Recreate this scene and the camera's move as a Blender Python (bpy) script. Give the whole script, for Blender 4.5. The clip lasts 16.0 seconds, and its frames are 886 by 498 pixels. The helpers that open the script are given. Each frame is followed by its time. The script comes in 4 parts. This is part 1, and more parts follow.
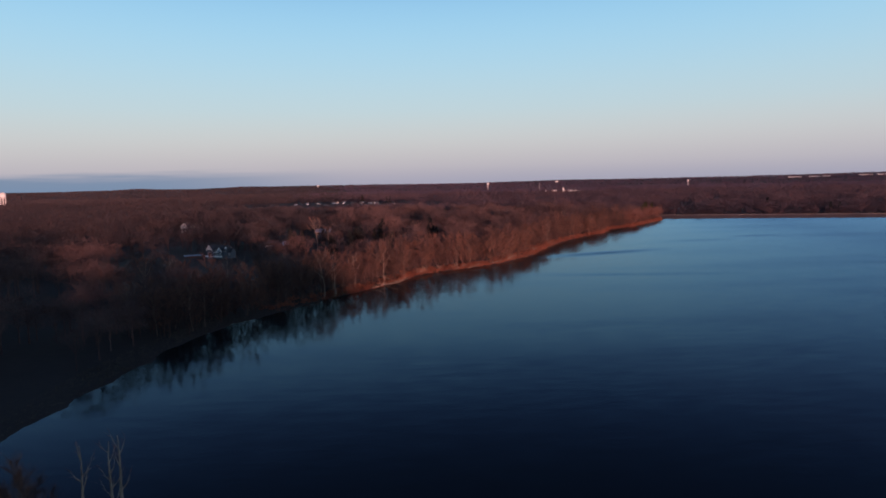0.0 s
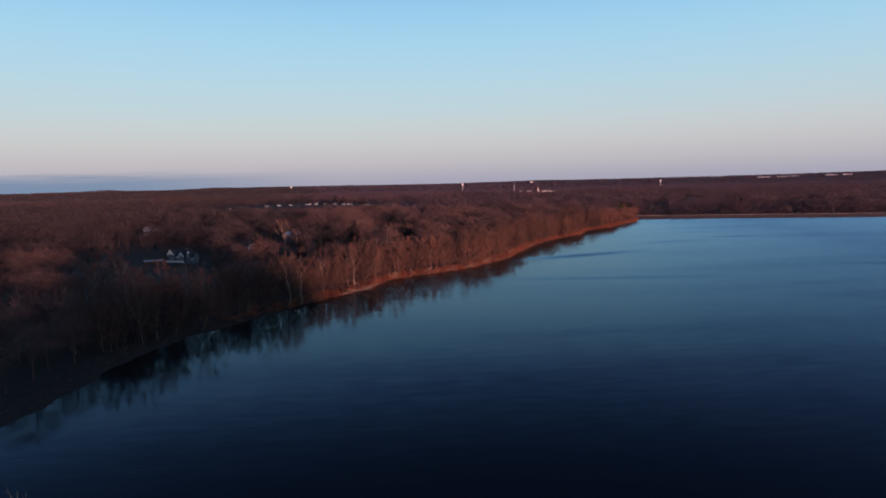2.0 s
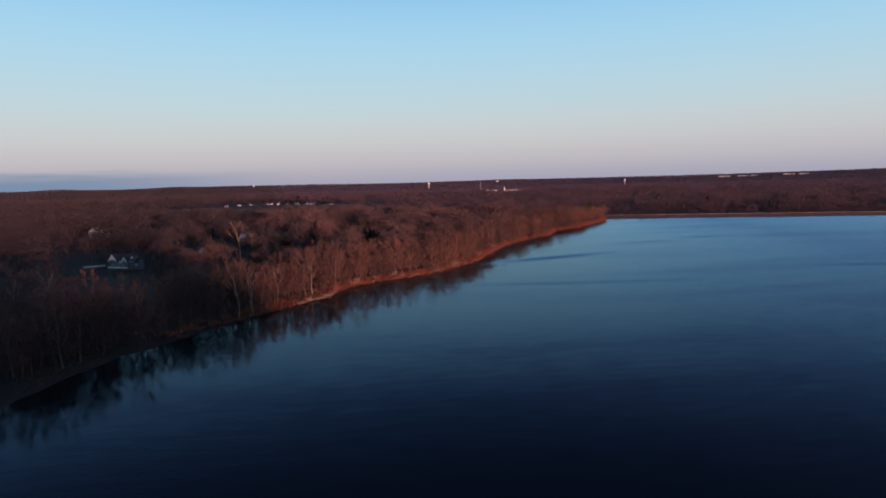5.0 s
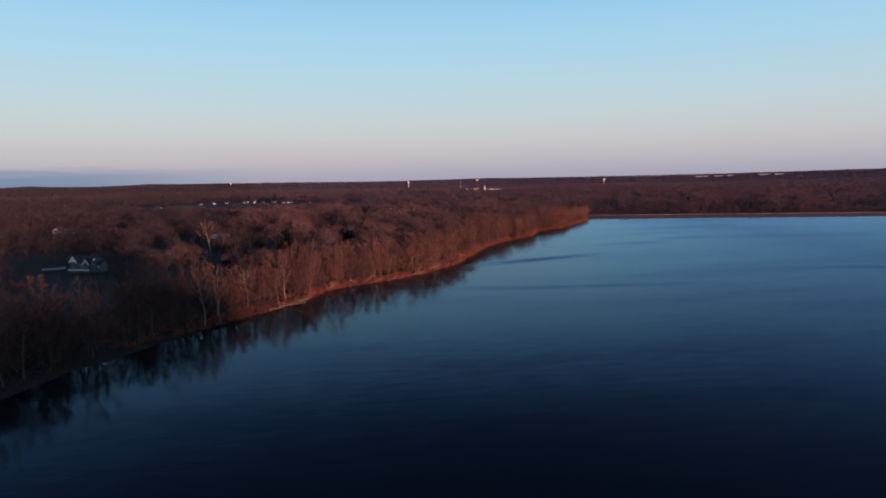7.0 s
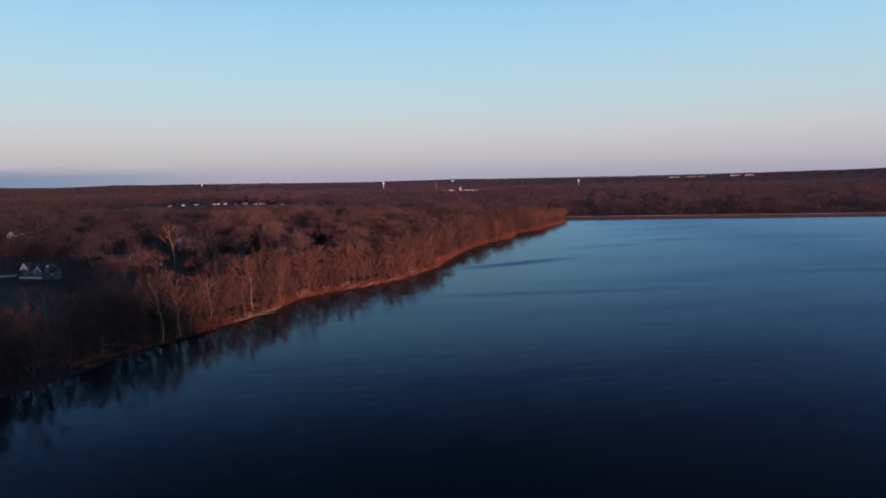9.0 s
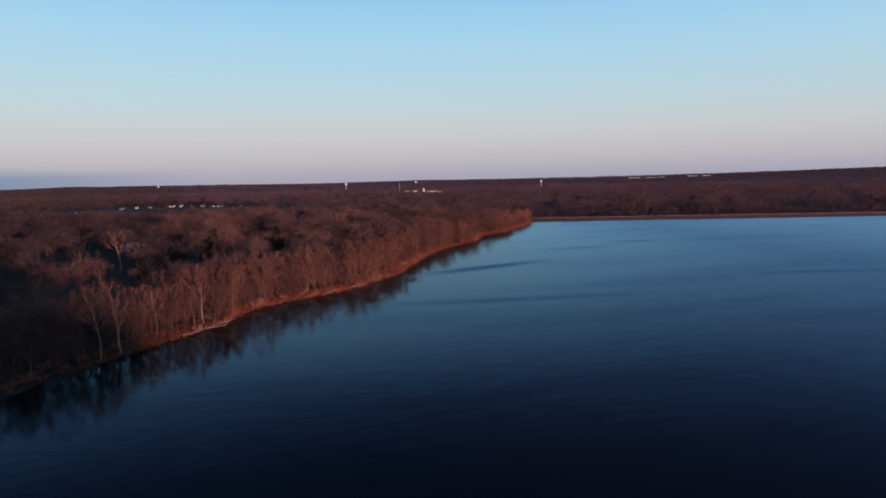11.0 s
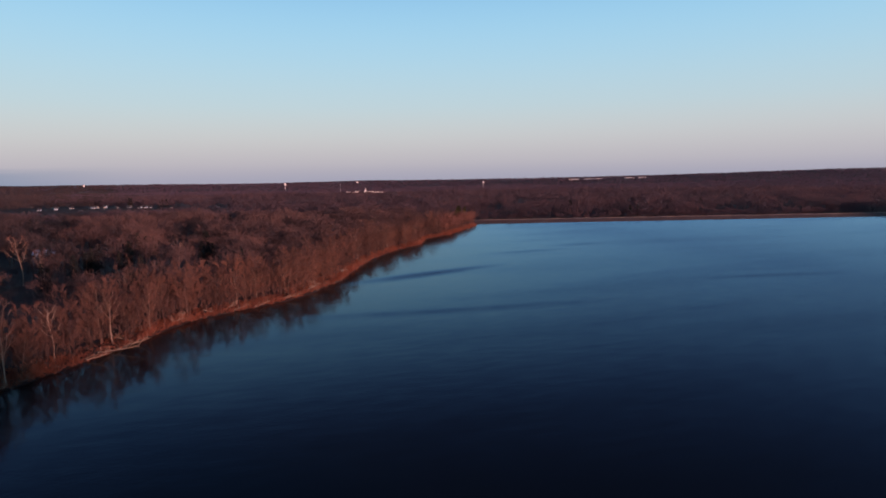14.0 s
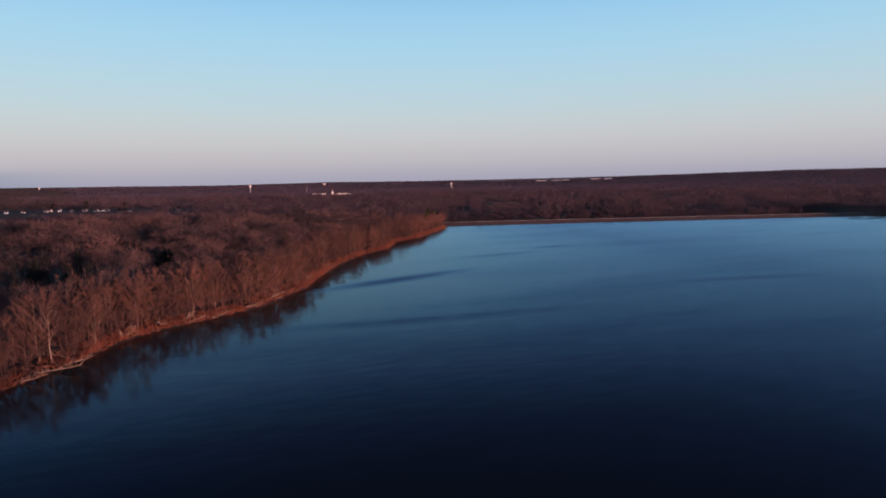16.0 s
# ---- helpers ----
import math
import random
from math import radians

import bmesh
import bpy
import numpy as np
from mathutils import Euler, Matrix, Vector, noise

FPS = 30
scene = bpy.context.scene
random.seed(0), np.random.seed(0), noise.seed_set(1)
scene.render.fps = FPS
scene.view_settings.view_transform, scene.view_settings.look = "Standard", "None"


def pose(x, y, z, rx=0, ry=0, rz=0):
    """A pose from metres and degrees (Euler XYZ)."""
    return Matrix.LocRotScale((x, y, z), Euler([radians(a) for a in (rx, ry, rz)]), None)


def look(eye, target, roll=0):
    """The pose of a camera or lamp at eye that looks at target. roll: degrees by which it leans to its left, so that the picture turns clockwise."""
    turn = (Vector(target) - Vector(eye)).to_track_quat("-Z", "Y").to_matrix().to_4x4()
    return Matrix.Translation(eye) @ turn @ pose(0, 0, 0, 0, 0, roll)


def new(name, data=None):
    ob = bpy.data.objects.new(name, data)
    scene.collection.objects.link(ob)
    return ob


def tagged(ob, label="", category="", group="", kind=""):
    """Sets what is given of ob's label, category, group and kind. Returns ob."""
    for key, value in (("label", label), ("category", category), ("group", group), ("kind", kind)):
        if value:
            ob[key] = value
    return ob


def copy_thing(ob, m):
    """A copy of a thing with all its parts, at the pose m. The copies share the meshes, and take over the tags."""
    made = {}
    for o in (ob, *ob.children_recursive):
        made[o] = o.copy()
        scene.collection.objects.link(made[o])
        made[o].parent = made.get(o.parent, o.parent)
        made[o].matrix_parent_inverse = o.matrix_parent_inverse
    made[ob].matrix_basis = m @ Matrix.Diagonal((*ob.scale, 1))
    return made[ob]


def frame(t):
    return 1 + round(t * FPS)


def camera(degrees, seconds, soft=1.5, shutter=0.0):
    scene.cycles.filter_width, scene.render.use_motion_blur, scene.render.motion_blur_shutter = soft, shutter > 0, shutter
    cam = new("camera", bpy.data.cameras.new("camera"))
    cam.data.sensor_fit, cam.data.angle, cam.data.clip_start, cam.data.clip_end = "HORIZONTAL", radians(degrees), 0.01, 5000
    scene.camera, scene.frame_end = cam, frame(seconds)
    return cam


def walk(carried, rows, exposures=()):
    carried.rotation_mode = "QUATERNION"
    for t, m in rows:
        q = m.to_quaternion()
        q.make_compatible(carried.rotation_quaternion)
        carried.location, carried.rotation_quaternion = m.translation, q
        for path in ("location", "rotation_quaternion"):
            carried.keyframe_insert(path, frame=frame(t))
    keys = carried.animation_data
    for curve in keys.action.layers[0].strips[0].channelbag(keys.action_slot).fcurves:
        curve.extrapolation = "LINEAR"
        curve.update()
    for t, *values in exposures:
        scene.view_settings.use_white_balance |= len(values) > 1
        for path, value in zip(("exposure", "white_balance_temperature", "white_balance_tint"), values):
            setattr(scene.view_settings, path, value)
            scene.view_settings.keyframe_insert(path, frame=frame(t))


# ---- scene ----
cam = camera(70, 16.0, soft=1.78)
PATH = [
    (0, (-36.842, -13.085, 57.857), (-36.815, -11.097, 57.645), -1.3),
    (0.5, (-36.503, -9.059, 57.872), (-36.462, -7.07, 57.661), -1.4),
    (1, (-36.143, -5.0, 57.896), (-36.083, -3.012, 57.684), -1.4),
    (1.5, (-35.767, -0.919, 57.935), (-35.686, 1.068, 57.723), -1.3),
    (2, (-35.395, 3.126, 57.959), (-35.29, 5.112, 57.747), -1.4),
    (2.5, (-34.998, 7.112, 57.963), (-34.871, 9.097, 57.75), -1.4),
    (3, (-34.605, 11.06, 57.952), (-34.457, 13.043, 57.739), -1.4),
    (3.5, (-34.216, 15.028, 57.948), (-34.05, 17.009, 57.734), -1.3),
    (4, (-33.839, 19.024, 57.954), (-33.658, 21.004, 57.74), -1.4),
    (6.5, (-32.407, 39.188, 58.256), (-32.15, 41.159, 58.033), -1.1),
    (7, (-32.131, 43.316, 58.323), (-31.857, 45.284, 58.1), -1.1),
    (7.5, (-31.845, 47.487, 58.397), (-31.553, 49.453, 58.173), -1.1),
    (8, (-31.607, 51.601, 58.487), (-31.297, 53.564, 58.264), -1.1),
    (8.5, (-31.316, 55.601, 58.577), (-30.989, 57.561, 58.353), -1.1),
    (9, (-30.901, 59.434, 58.663), (-30.55, 61.39, 58.441), -1.1),
    (11.5, (-28.042, 77.678, 59.311), (-27.556, 79.605, 59.089), -1.1),
    (12, (-27.335, 81.273, 59.373), (-26.829, 83.195, 59.151), -1.0),
    (12.5, (-26.495, 84.862, 59.454), (-25.963, 86.777, 59.232), -1.0),
    (13, (-25.628, 88.461, 59.564), (-25.06, 90.366, 59.343), -0.9),
    (13.5, (-24.706, 92.086, 59.678), (-24.102, 93.98, 59.456), -1.1),
    (14, (-23.721, 95.706, 59.788), (-23.083, 97.588, 59.565), -0.9),
    (14.5, (-22.767, 99.283, 59.876), (-22.102, 101.156, 59.652), -0.9),
    (15, (-21.885, 102.813, 59.942), (-21.199, 104.678, 59.72), -0.9),
    (15.5, (-21.004, 106.309, 59.973), (-20.299, 108.168, 59.752), -1.0),
    (16, (-20.052, 109.813, 59.991), (-19.32, 111.661, 59.771), -1.0),
]
walk(cam, [(t, look(eye, target, roll)) for t, eye, target, roll in PATH])

# ---- light ----
SUN_ELEV = radians(3.1)
SUN_AZ = radians(152)          # compass bearing from +y, clockwise: low behind the start of the flight
world = bpy.data.worlds.new("dusk_sky")
scene.world = world
world.use_nodes = True
wn, wl = world.node_tree.nodes, world.node_tree.links
wn.clear()
w_out = wn.new("ShaderNodeOutputWorld")
w_bg = wn.new("ShaderNodeBackground")
w_sky = wn.new("ShaderNodeTexSky")
w_sky.sky_type, w_sky.sun_disc = "NISHITA", False
w_sky.sun_elevation, w_sky.sun_rotation = SUN_ELEV, SUN_AZ
w_co = wn.new("ShaderNodeTexCoord")
w_sep = wn.new("ShaderNodeSeparateXYZ")
w_ramp = wn.new("ShaderNodeValToRGB")
w_mix = wn.new("ShaderNodeMix")
w_mix.data_type, w_mix.blend_type = "RGBA", "ADD"
w_mix.inputs["Factor"].default_value = 0.02
w_ramp.color_ramp.interpolation = "B_SPLINE"
SKY = [(0.000, (0.345, 0.35, 0.46)), (0.025, (0.455, 0.437, 0.505)), (0.065, (0.545, 0.553, 0.582)), (0.11, (0.48, 0.61, 0.675)),
       (0.18, (0.39, 0.625, 0.785)), (0.26, (0.285, 0.58, 0.83)), (0.32, (0.145, 0.335, 0.65)), (0.38, (0.060, 0.134, 0.37)),
       (0.46, (0.026, 0.054, 0.170)), (0.62, (0.015, 0.034, 0.088)), (1.0, (0.010, 0.022, 0.060))]
el = w_ramp.color_ramp.elements
el[0].position, el[0].color = SKY[0][0], (*SKY[0][1], 1)
el[1].position, el[1].color = SKY[-1][0], (*SKY[-1][1], 1)
for at, rgb in SKY[1:-1]:
    e = el.new(at)
    e.color = (*rgb, 1)
wl.new(w_co.outputs["Generated"], w_sep.inputs[0])
wl.new(w_sep.outputs["Z"], w_ramp.inputs["Fac"])
# a low bank of blue-grey cloud
w_map = wn.new("ShaderNodeMapping")
w_map.inputs["Scale"].default_value = (5, 5, 110)
w_noise = wn.new("ShaderNodeTexNoise")
w_noise.inputs["Scale"].default_value, w_noise.inputs["Detail"].default_value = 1.0, 3
wl.new(w_co.outputs["Generated"], w_map.inputs["Vector"])
wl.new(w_map.outputs[0], w_noise.inputs["Vector"])
w_edge = wn.new("ShaderNodeMath")
w_edge.operation = "MULTIPLY_ADD"
w_edge.inputs[1].default_value = -0.030
wl.new(w_noise.outputs["Fac"], w_edge.inputs[0])
wl.new(w_sep.outputs["Z"], w_edge.inputs[2])
w_top = wn.new("ShaderNodeMapRange")
w_top.interpolation_type = "SMOOTHSTEP"
w_top.inputs[1].default_value, w_top.inputs[2].default_value, w_top.inputs[3].default_value, w_top.inputs[4].default_value = -0.005, 0.013, 1, 0
wl.new(w_edge.outputs[0], w_top.inputs[0])
w_side = wn.new("ShaderNodeMapRange")
w_side.interpolation_type = "SMOOTHSTEP"
w_side.inputs[1].default_value, w_side.inputs[2].default_value, w_side.inputs[3].default_value, w_side.inputs[4].default_value = -0.46, -0.08, 0.95, 0
wl.new(w_sep.outputs["X"], w_side.inputs[0])
w_mask = wn.new("ShaderNodeMath")
w_mask.operation = "MULTIPLY"
wl.new(w_top.outputs[0], w_mask.inputs[0])
wl.new(w_side.outputs[0], w_mask.inputs[1])
w_cloud = wn.new("ShaderNodeMix")
w_cloud.data_type = "RGBA"
w_cloud.inputs[7].default_value = (0.165, 0.255, 0.395, 1)
wl.new(w_mask.outputs[0], w_cloud.inputs["Factor"])
wl.new(w_ramp.outputs["Color"], w_cloud.inputs[6])
wl.new(w_cloud.outputs[2], w_mix.inputs[6])
wl.new(w_sky.outputs[0], w_mix.inputs[7])
wl.new(w_mix.outputs[2], w_bg.inputs["Color"])
w_bg.inputs["Strength"].default_value = 1.0
wl.new(w_bg.outputs[0], w_out.inputs[0])

sun = new("sun", bpy.data.lights.new("sun", "SUN"))
sun.data.energy, sun.data.angle, sun.data.color = 5.0, radians(1.6), (1.0, 0.465, 0.39)
sd = Vector((math.sin(SUN_AZ) * math.cos(SUN_ELEV), math.cos(SUN_AZ) * math.cos(SUN_ELEV), math.sin(SUN_ELEV)))
sun.matrix_world = look((sd * 300)[:], (0, 0, 0))


# ---- materials ----
def material(name, rgb, rough=0.85, vary=0.35, scale=0.08, fine=2.0, bump=0.0, rgb2=None, island=0.0, metal=0.0, per_object=0.0, thin=0.0):
    """Two-scale noise between two tones, with optional shifts per piece and per thing."""
    m = bpy.data.materials.new(name)
    m.use_nodes = True
    n, l = m.node_tree.nodes, m.node_tree.links
    b = n["Principled BSDF"]
    b.inputs["Roughness"].default_value, b.inputs["Metallic"].default_value = rough, metal
    b.inputs["Specular IOR Level"].default_value = 0.25
    geo = n.new("ShaderNodeNewGeometry")
    n1, n2 = n.new("ShaderNodeTexNoise"), n.new("ShaderNodeTexNoise")
    n1.inputs["Scale"].default_value, n2.inputs["Scale"].default_value = scale, fine
    n1.inputs["Detail"].default_value, n2.inputs["Detail"].default_value = 3, 4
    l.new(geo.outputs["Position"], n1.inputs["Vector"])
    l.new(geo.outputs["Position"], n2.inputs["Vector"])
    add = n.new("ShaderNodeMath")
    add.operation = "MULTIPLY_ADD"
    add.inputs[1].default_value = 0.5
    l.new(n2.outputs["Fac"], add.inputs[0])
    half = n.new("ShaderNodeMath")
    half.operation = "MULTIPLY_ADD"
    half.inputs[1].default_value, half.inputs[2].default_value = 1.6, -0.55
    l.new(n1.outputs["Fac"], half.inputs[0])
    l.new(half.outputs[0], add.inputs[2])
    fac = add.outputs[0]
    for amount, socket in ((island, geo.outputs["Random Per Island"]), (per_object, None)):
        if amount:
            if socket is None:
                socket = n.new("ShaderNodeObjectInfo").outputs["Random"]
            k = n.new("ShaderNodeMath")
            k.operation = "MULTIPLY_ADD"
            k.inputs[1].default_value = amount
            l.new(socket, k.inputs[0])
            l.new(fac, k.inputs[2])
            k2 = n.new("ShaderNodeMath")
            k2.operation = "SUBTRACT"
            k2.inputs[1].default_value = amount / 2
            l.new(k.outputs[0], k2.inputs[0])
            fac = k2.outputs[0]
    mix = n.new("ShaderNodeMix")
    mix.data_type = "RGBA"
    other = rgb2 or tuple(c * (1 - vary) for c in rgb)
    mix.inputs[6].default_value, mix.inputs[7].default_value = (*other, 1), (*rgb, 1)
    l.new(fac, mix.inputs["Factor"])
    l.new(mix.outputs[2], b.inputs["Base Color"])
    if thin:
        # thin round twigs catch light from either side
        tl, ms = n.new("ShaderNodeBsdfTranslucent"), n.new("ShaderNodeMixShader")
        ms.inputs[0].default_value = thin
        l.new(mix.outputs[2], tl.inputs["Color"])
        l.new(b.outputs[0], ms.inputs[1])
        l.new(tl.outputs[0], ms.inputs[2])
        l.new(ms.outputs[0], n["Material Output"].inputs["Surface"])
    if bump:
        bp = n.new("ShaderNodeBump")
        bp.inputs["Strength"].default_value, bp.inputs["Distance"].default_value = bump, 0.3
        l.new(n2.outputs["Fac"], bp.inputs["Height"])
        l.new(bp.outputs[0], b.inputs["Normal"])
    return m


BARK = material("grey_brown_bark", (0.16, 0.095, 0.075), rgb2=(0.085, 0.052, 0.045), scale=0.05, fine=3, island=0.2, per_object=0.3)
PALE_BARK = material("pale_bark", (0.23, 0.162, 0.128), rgb2=(0.12, 0.085, 0.068), scale=0.1, fine=2, per_object=0.2)
TWIG = material("bare_twigs", (0.245, 0.122, 0.087), rgb2=(0.068, 0.045, 0.045), scale=0.03, fine=0.12, island=0.14, per_object=0.6, thin=0.08)
OAK_TWIG = material("oak_twigs", (0.205, 0.119, 0.103), rgb2=(0.056, 0.043, 0.049), scale=0.022, fine=0.1, island=0.12, thin=0.10)
# twig tone shifted to mauve, with distance haze mixed into the colour
MID_TWIG = material("haze_tinted_twigs", (0.212, 0.130, 0.134), rgb2=(0.060, 0.053, 0.071), scale=0.013, fine=0.04, island=0.05, thin=0.4)
# brighter copy of the twig tones, for the stronger light towards the dam
BRIGHT_TWIG = material("brightened_twigs", (0.31, 0.146, 0.108), rgb2=(0.120, 0.066, 0.060), scale=0.03, fine=0.12, island=0.14, thin=0.12)
# darker copy of the twig tones, standing in for the dimmer western light
DIM_TWIG = material("dimmed_twigs", (0.092, 0.066, 0.066), rgb2=(0.032, 0.030, 0.037), scale=0.022, fine=0.1, island=0.12, thin=0.10)
# haze of the far distance painted into the twigs as purple
FAR_TWIG = material("haze_painted_far_twigs", (0.160, 0.112, 0.144), rgb2=(0.108, 0.082, 0.110), scale=0.004, fine=0.03, island=0.04, thin=0.45)
NEEDLE = material("dark_needles", (0.024, 0.029, 0.027), rgb2=(0.013, 0.016, 0.017), scale=0.05, fine=0.5, island=0.3)
BRUSH = material("russet_brush", (0.48, 0.185, 0.115), rgb2=(0.25, 0.10, 0.07), scale=0.06, fine=0.4, island=0.18, thin=0.42)
GRASS = material("dry_grass", (0.17, 0.145, 0.12), rgb2=(0.085, 0.072, 0.06), scale=0.05, fine=0.5, island=0.18, thin=0.42)
LITTER = material("leaf_litter", (0.070, 0.050, 0.044), rgb2=(0.034, 0.027, 0.026), scale=0.015, fine=0.35, bump=0.4)
EARTH = material("dam_earth", (0.112, 0.090, 0.088), rgb2=(0.068, 0.055, 0.055), scale=0.05, fine=1.2, bump=0.3)
GRAVEL = material("pale_gravel", (0.36, 0.30, 0.25), rgb2=(0.22, 0.18, 0.15), scale=0.1, fine=3, bump=0.2)
STONE = material("riprap_stone", (0.22, 0.15, 0.115), rgb2=(0.10, 0.07, 0.055), scale=0.2, fine=3, island=0.5)
WHITE = material("white_paint", (0.80, 0.79, 0.76), rough=0.6, vary=0.12, scale=0.2, fine=3)
SIDING = material("grey_siding", (0.15, 0.17, 0.20), rgb2=(0.11, 0.125, 0.15), rough=0.7, scale=0.3, fine=4)
# blue of open-sky light is mixed into these pale walls and roofs
SKYLIT_PALE = material("skylit_pale_paint", (0.40, 0.50, 0.60), rgb2=(0.30, 0.38, 0.47), rough=0.7, scale=0.3, fine=4)
ROOF = material("slate_shingle", (0.075, 0.085, 0.10), rgb2=(0.045, 0.05, 0.062), rough=0.8, scale=0.3, fine=4)
GLASS = material("window_glass", (0.02, 0.025, 0.03), rough=0.08, vary=0.2)
STEEL = material("galvanised_steel", (0.45, 0.45, 0.46), rough=0.45, vary=0.2, metal=0.6)
SYCAMORE = material("sycamore_bark", (0.38, 0.30, 0.24), rgb2=(0.21, 0.142, 0.108), scale=0.15, fine=1.5, per_object=0.2)
PINE = material("olive_pine", (0.075, 0.078, 0.030), rgb2=(0.035, 0.038, 0.016), scale=0.05, fine=0.5, island=0.3)
BLEACHED = material("bleached_deadwood", (0.42, 0.32, 0.25), rgb2=(0.26, 0.19, 0.14), scale=0.3, fine=3)
WOODLOG = material("bleached_driftwood", (0.26, 0.185, 0.14), rgb2=(0.15, 0.10, 0.075), scale=0.3, fine=4)

WATER = bpy.data.materials.new("lake_water")
WATER.use_nodes = True
n, l = WATER.node_tree.nodes, WATER.node_tree.links
n.remove(n["Principled BSDF"])
deep, gloss, fres, mixw = n.new("ShaderNodeBsdfDiffuse"), n.new("ShaderNodeBsdfGlossy"), n.new("ShaderNodeFresnel"), n.new("ShaderNodeMixShader")
deep.inputs["Color"].default_value = (0.010, 0.011, 0.012, 1)
gloss.inputs["Color"].default_value = (0.585, 0.703, 0.79, 1)
fres.inputs["IOR"].default_value = 1.22
l.new(fres.outputs[0], mixw.inputs[0])
l.new(deep.outputs[0], mixw.inputs[1])
l.new(gloss.outputs[0], mixw.inputs[2])
l.new(mixw.outputs[0], n["Material Output"].inputs["Surface"])
geo, mp = n.new("ShaderNodeNewGeometry"), n.new("ShaderNodeMapping")
mp.inputs["Scale"].default_value = (0.005, 0.02, 1)
mp.inputs["Rotation"].default_value = (0, 0, radians(4))
l.new(geo.outputs["Position"], mp.inputs["Vector"])
patch = n.new("ShaderNodeTexNoise")
patch.inputs["Scale"].default_value, patch.inputs["Detail"].default_value = 1.0, 4
l.new(mp.outputs[0], patch.inputs["Vector"])
rr = n.new("ShaderNodeMapRange")
rr.inputs[1].default_value, rr.inputs[2].default_value = 0.48, 0.72
rr.inputs[3].default_value, rr.inputs[4].default_value = 0.0, 0.3
l.new(patch.outputs["Fac"], rr.inputs[0])
ripple = rr.outputs[0]
# cat's-paws that the wind draws on the calm surface: centre, half-lengths, turn
for cx, cy, ha, hb, turn, force in ((100, 479, 50, 9, 19, 1.5), (68, 371, 78, 7, -7, 0.6), (205, 560, 36, 7, 7, 0.6), (276, 589, 24, 7, 3, 0.6), (-32, 266, 36, 6, 0, 0.15),
                                    (184, 329, 30, 5, 0, 0.25), (278, 390, 48, 6, -12, 0.45)):
    q = n.new("ShaderNodeMapping")
    q.vector_type = "TEXTURE"
    q.inputs["Location"].default_value, q.inputs["Scale"].default_value = (cx, cy, 0), (ha, hb, 1)
    q.inputs["Rotation"].default_value = (0, 0, radians(turn))
    wob = n.new("ShaderNodeVectorMath")
    wob.operation = "MULTIPLY_ADD"
    wob.inputs[1].default_value = (14, 14, 0)
    l.new(patch.outputs["Color"], wob.inputs[0])
    l.new(geo.outputs["Position"], wob.inputs[2])
    l.new(wob.outputs[0], q.inputs["Vector"])
    ln = n.new("ShaderNodeVectorMath")
    ln.operation = "LENGTH"
    l.new(q.outputs[0], ln.inputs[0])
    mr = n.new("ShaderNodeMapRange")
    mr.inputs[1].default_value, mr.inputs[2].default_value, mr.inputs[3].default_value, mr.inputs[4].default_value = 1.5, 0.2, 0.0, force
    l.new(ln.outputs["Value"], mr.inputs[0])
    mx = n.new("ShaderNodeMath")
    mx.operation = "MAXIMUM"
    l.new(ripple, mx.inputs[0])
    l.new(mr.outputs[0], mx.inputs[1])
    ripple = mx.outputs[0]
# the lee of the wooded shore lies calm, the open water is ruffled
lee = n.new("ShaderNodeVectorMath")
lee.operation = "DOT_PRODUCT"
lee.inputs[1].default_value = (0.62, -0.12, 0)
l.new(geo.outputs["Position"], lee.inputs[0])
open_w = n.new("ShaderNodeMapRange")
open_w.interpolation_type = "SMOOTHSTEP"
open_w.inputs[1].default_value, open_w.inputs[2].default_value, open_w.inputs[3].default_value, open_w.inputs[4].default_value = -60, 40, 0.07, 0.10
l.new(lee.outputs["Value"], open_w.inputs[0])
rough = n.new("ShaderNodeMath")
rough.operation = "MULTIPLY_ADD"
rough.inputs[1].default_value = 0.10
# the far side of the lake takes the wind fully
wide_w = n.new("ShaderNodeMapRange")
wide_w.inputs[1].default_value, wide_w.inputs[2].default_value, wide_w.inputs[3].default_value, wide_w.inputs[4].default_value = 10, 150, 0.0, 0.09
l.new(lee.outputs["Value"], wide_w.inputs[0])
both_w = n.new("ShaderNodeMath")
l.new(open_w.outputs[0], both_w.inputs[0])
l.new(wide_w.outputs[0], both_w.inputs[1])
l.new(ripple, rough.inputs[0])
l.new(both_w.outputs[0], rough.inputs[2])
l.new(rough.outputs[0], gloss.inputs["Roughness"])
wave = n.new("ShaderNodeTexNoise")
wave.inputs["Scale"].default_value, wave.inputs["Detail"].default_value = 0.8, 4
l.new(geo.outputs["Position"], wave.inputs["Vector"])
bp = n.new("ShaderNodeBump")
bp.inputs["Strength"].default_value, bp.inputs["Distance"].default_value = 0.28, 0.10
l.new(wave.outputs["Fac"], bp.inputs["Height"])
# out of the lee the normals are tilted, to mirror higher, darker sky
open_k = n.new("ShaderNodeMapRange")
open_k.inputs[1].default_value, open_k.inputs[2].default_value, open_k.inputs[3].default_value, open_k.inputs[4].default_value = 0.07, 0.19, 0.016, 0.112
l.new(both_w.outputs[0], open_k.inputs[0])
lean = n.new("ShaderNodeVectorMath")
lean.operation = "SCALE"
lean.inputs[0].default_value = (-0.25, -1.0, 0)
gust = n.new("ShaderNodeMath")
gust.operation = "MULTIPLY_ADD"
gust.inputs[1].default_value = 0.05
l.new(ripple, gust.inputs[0])
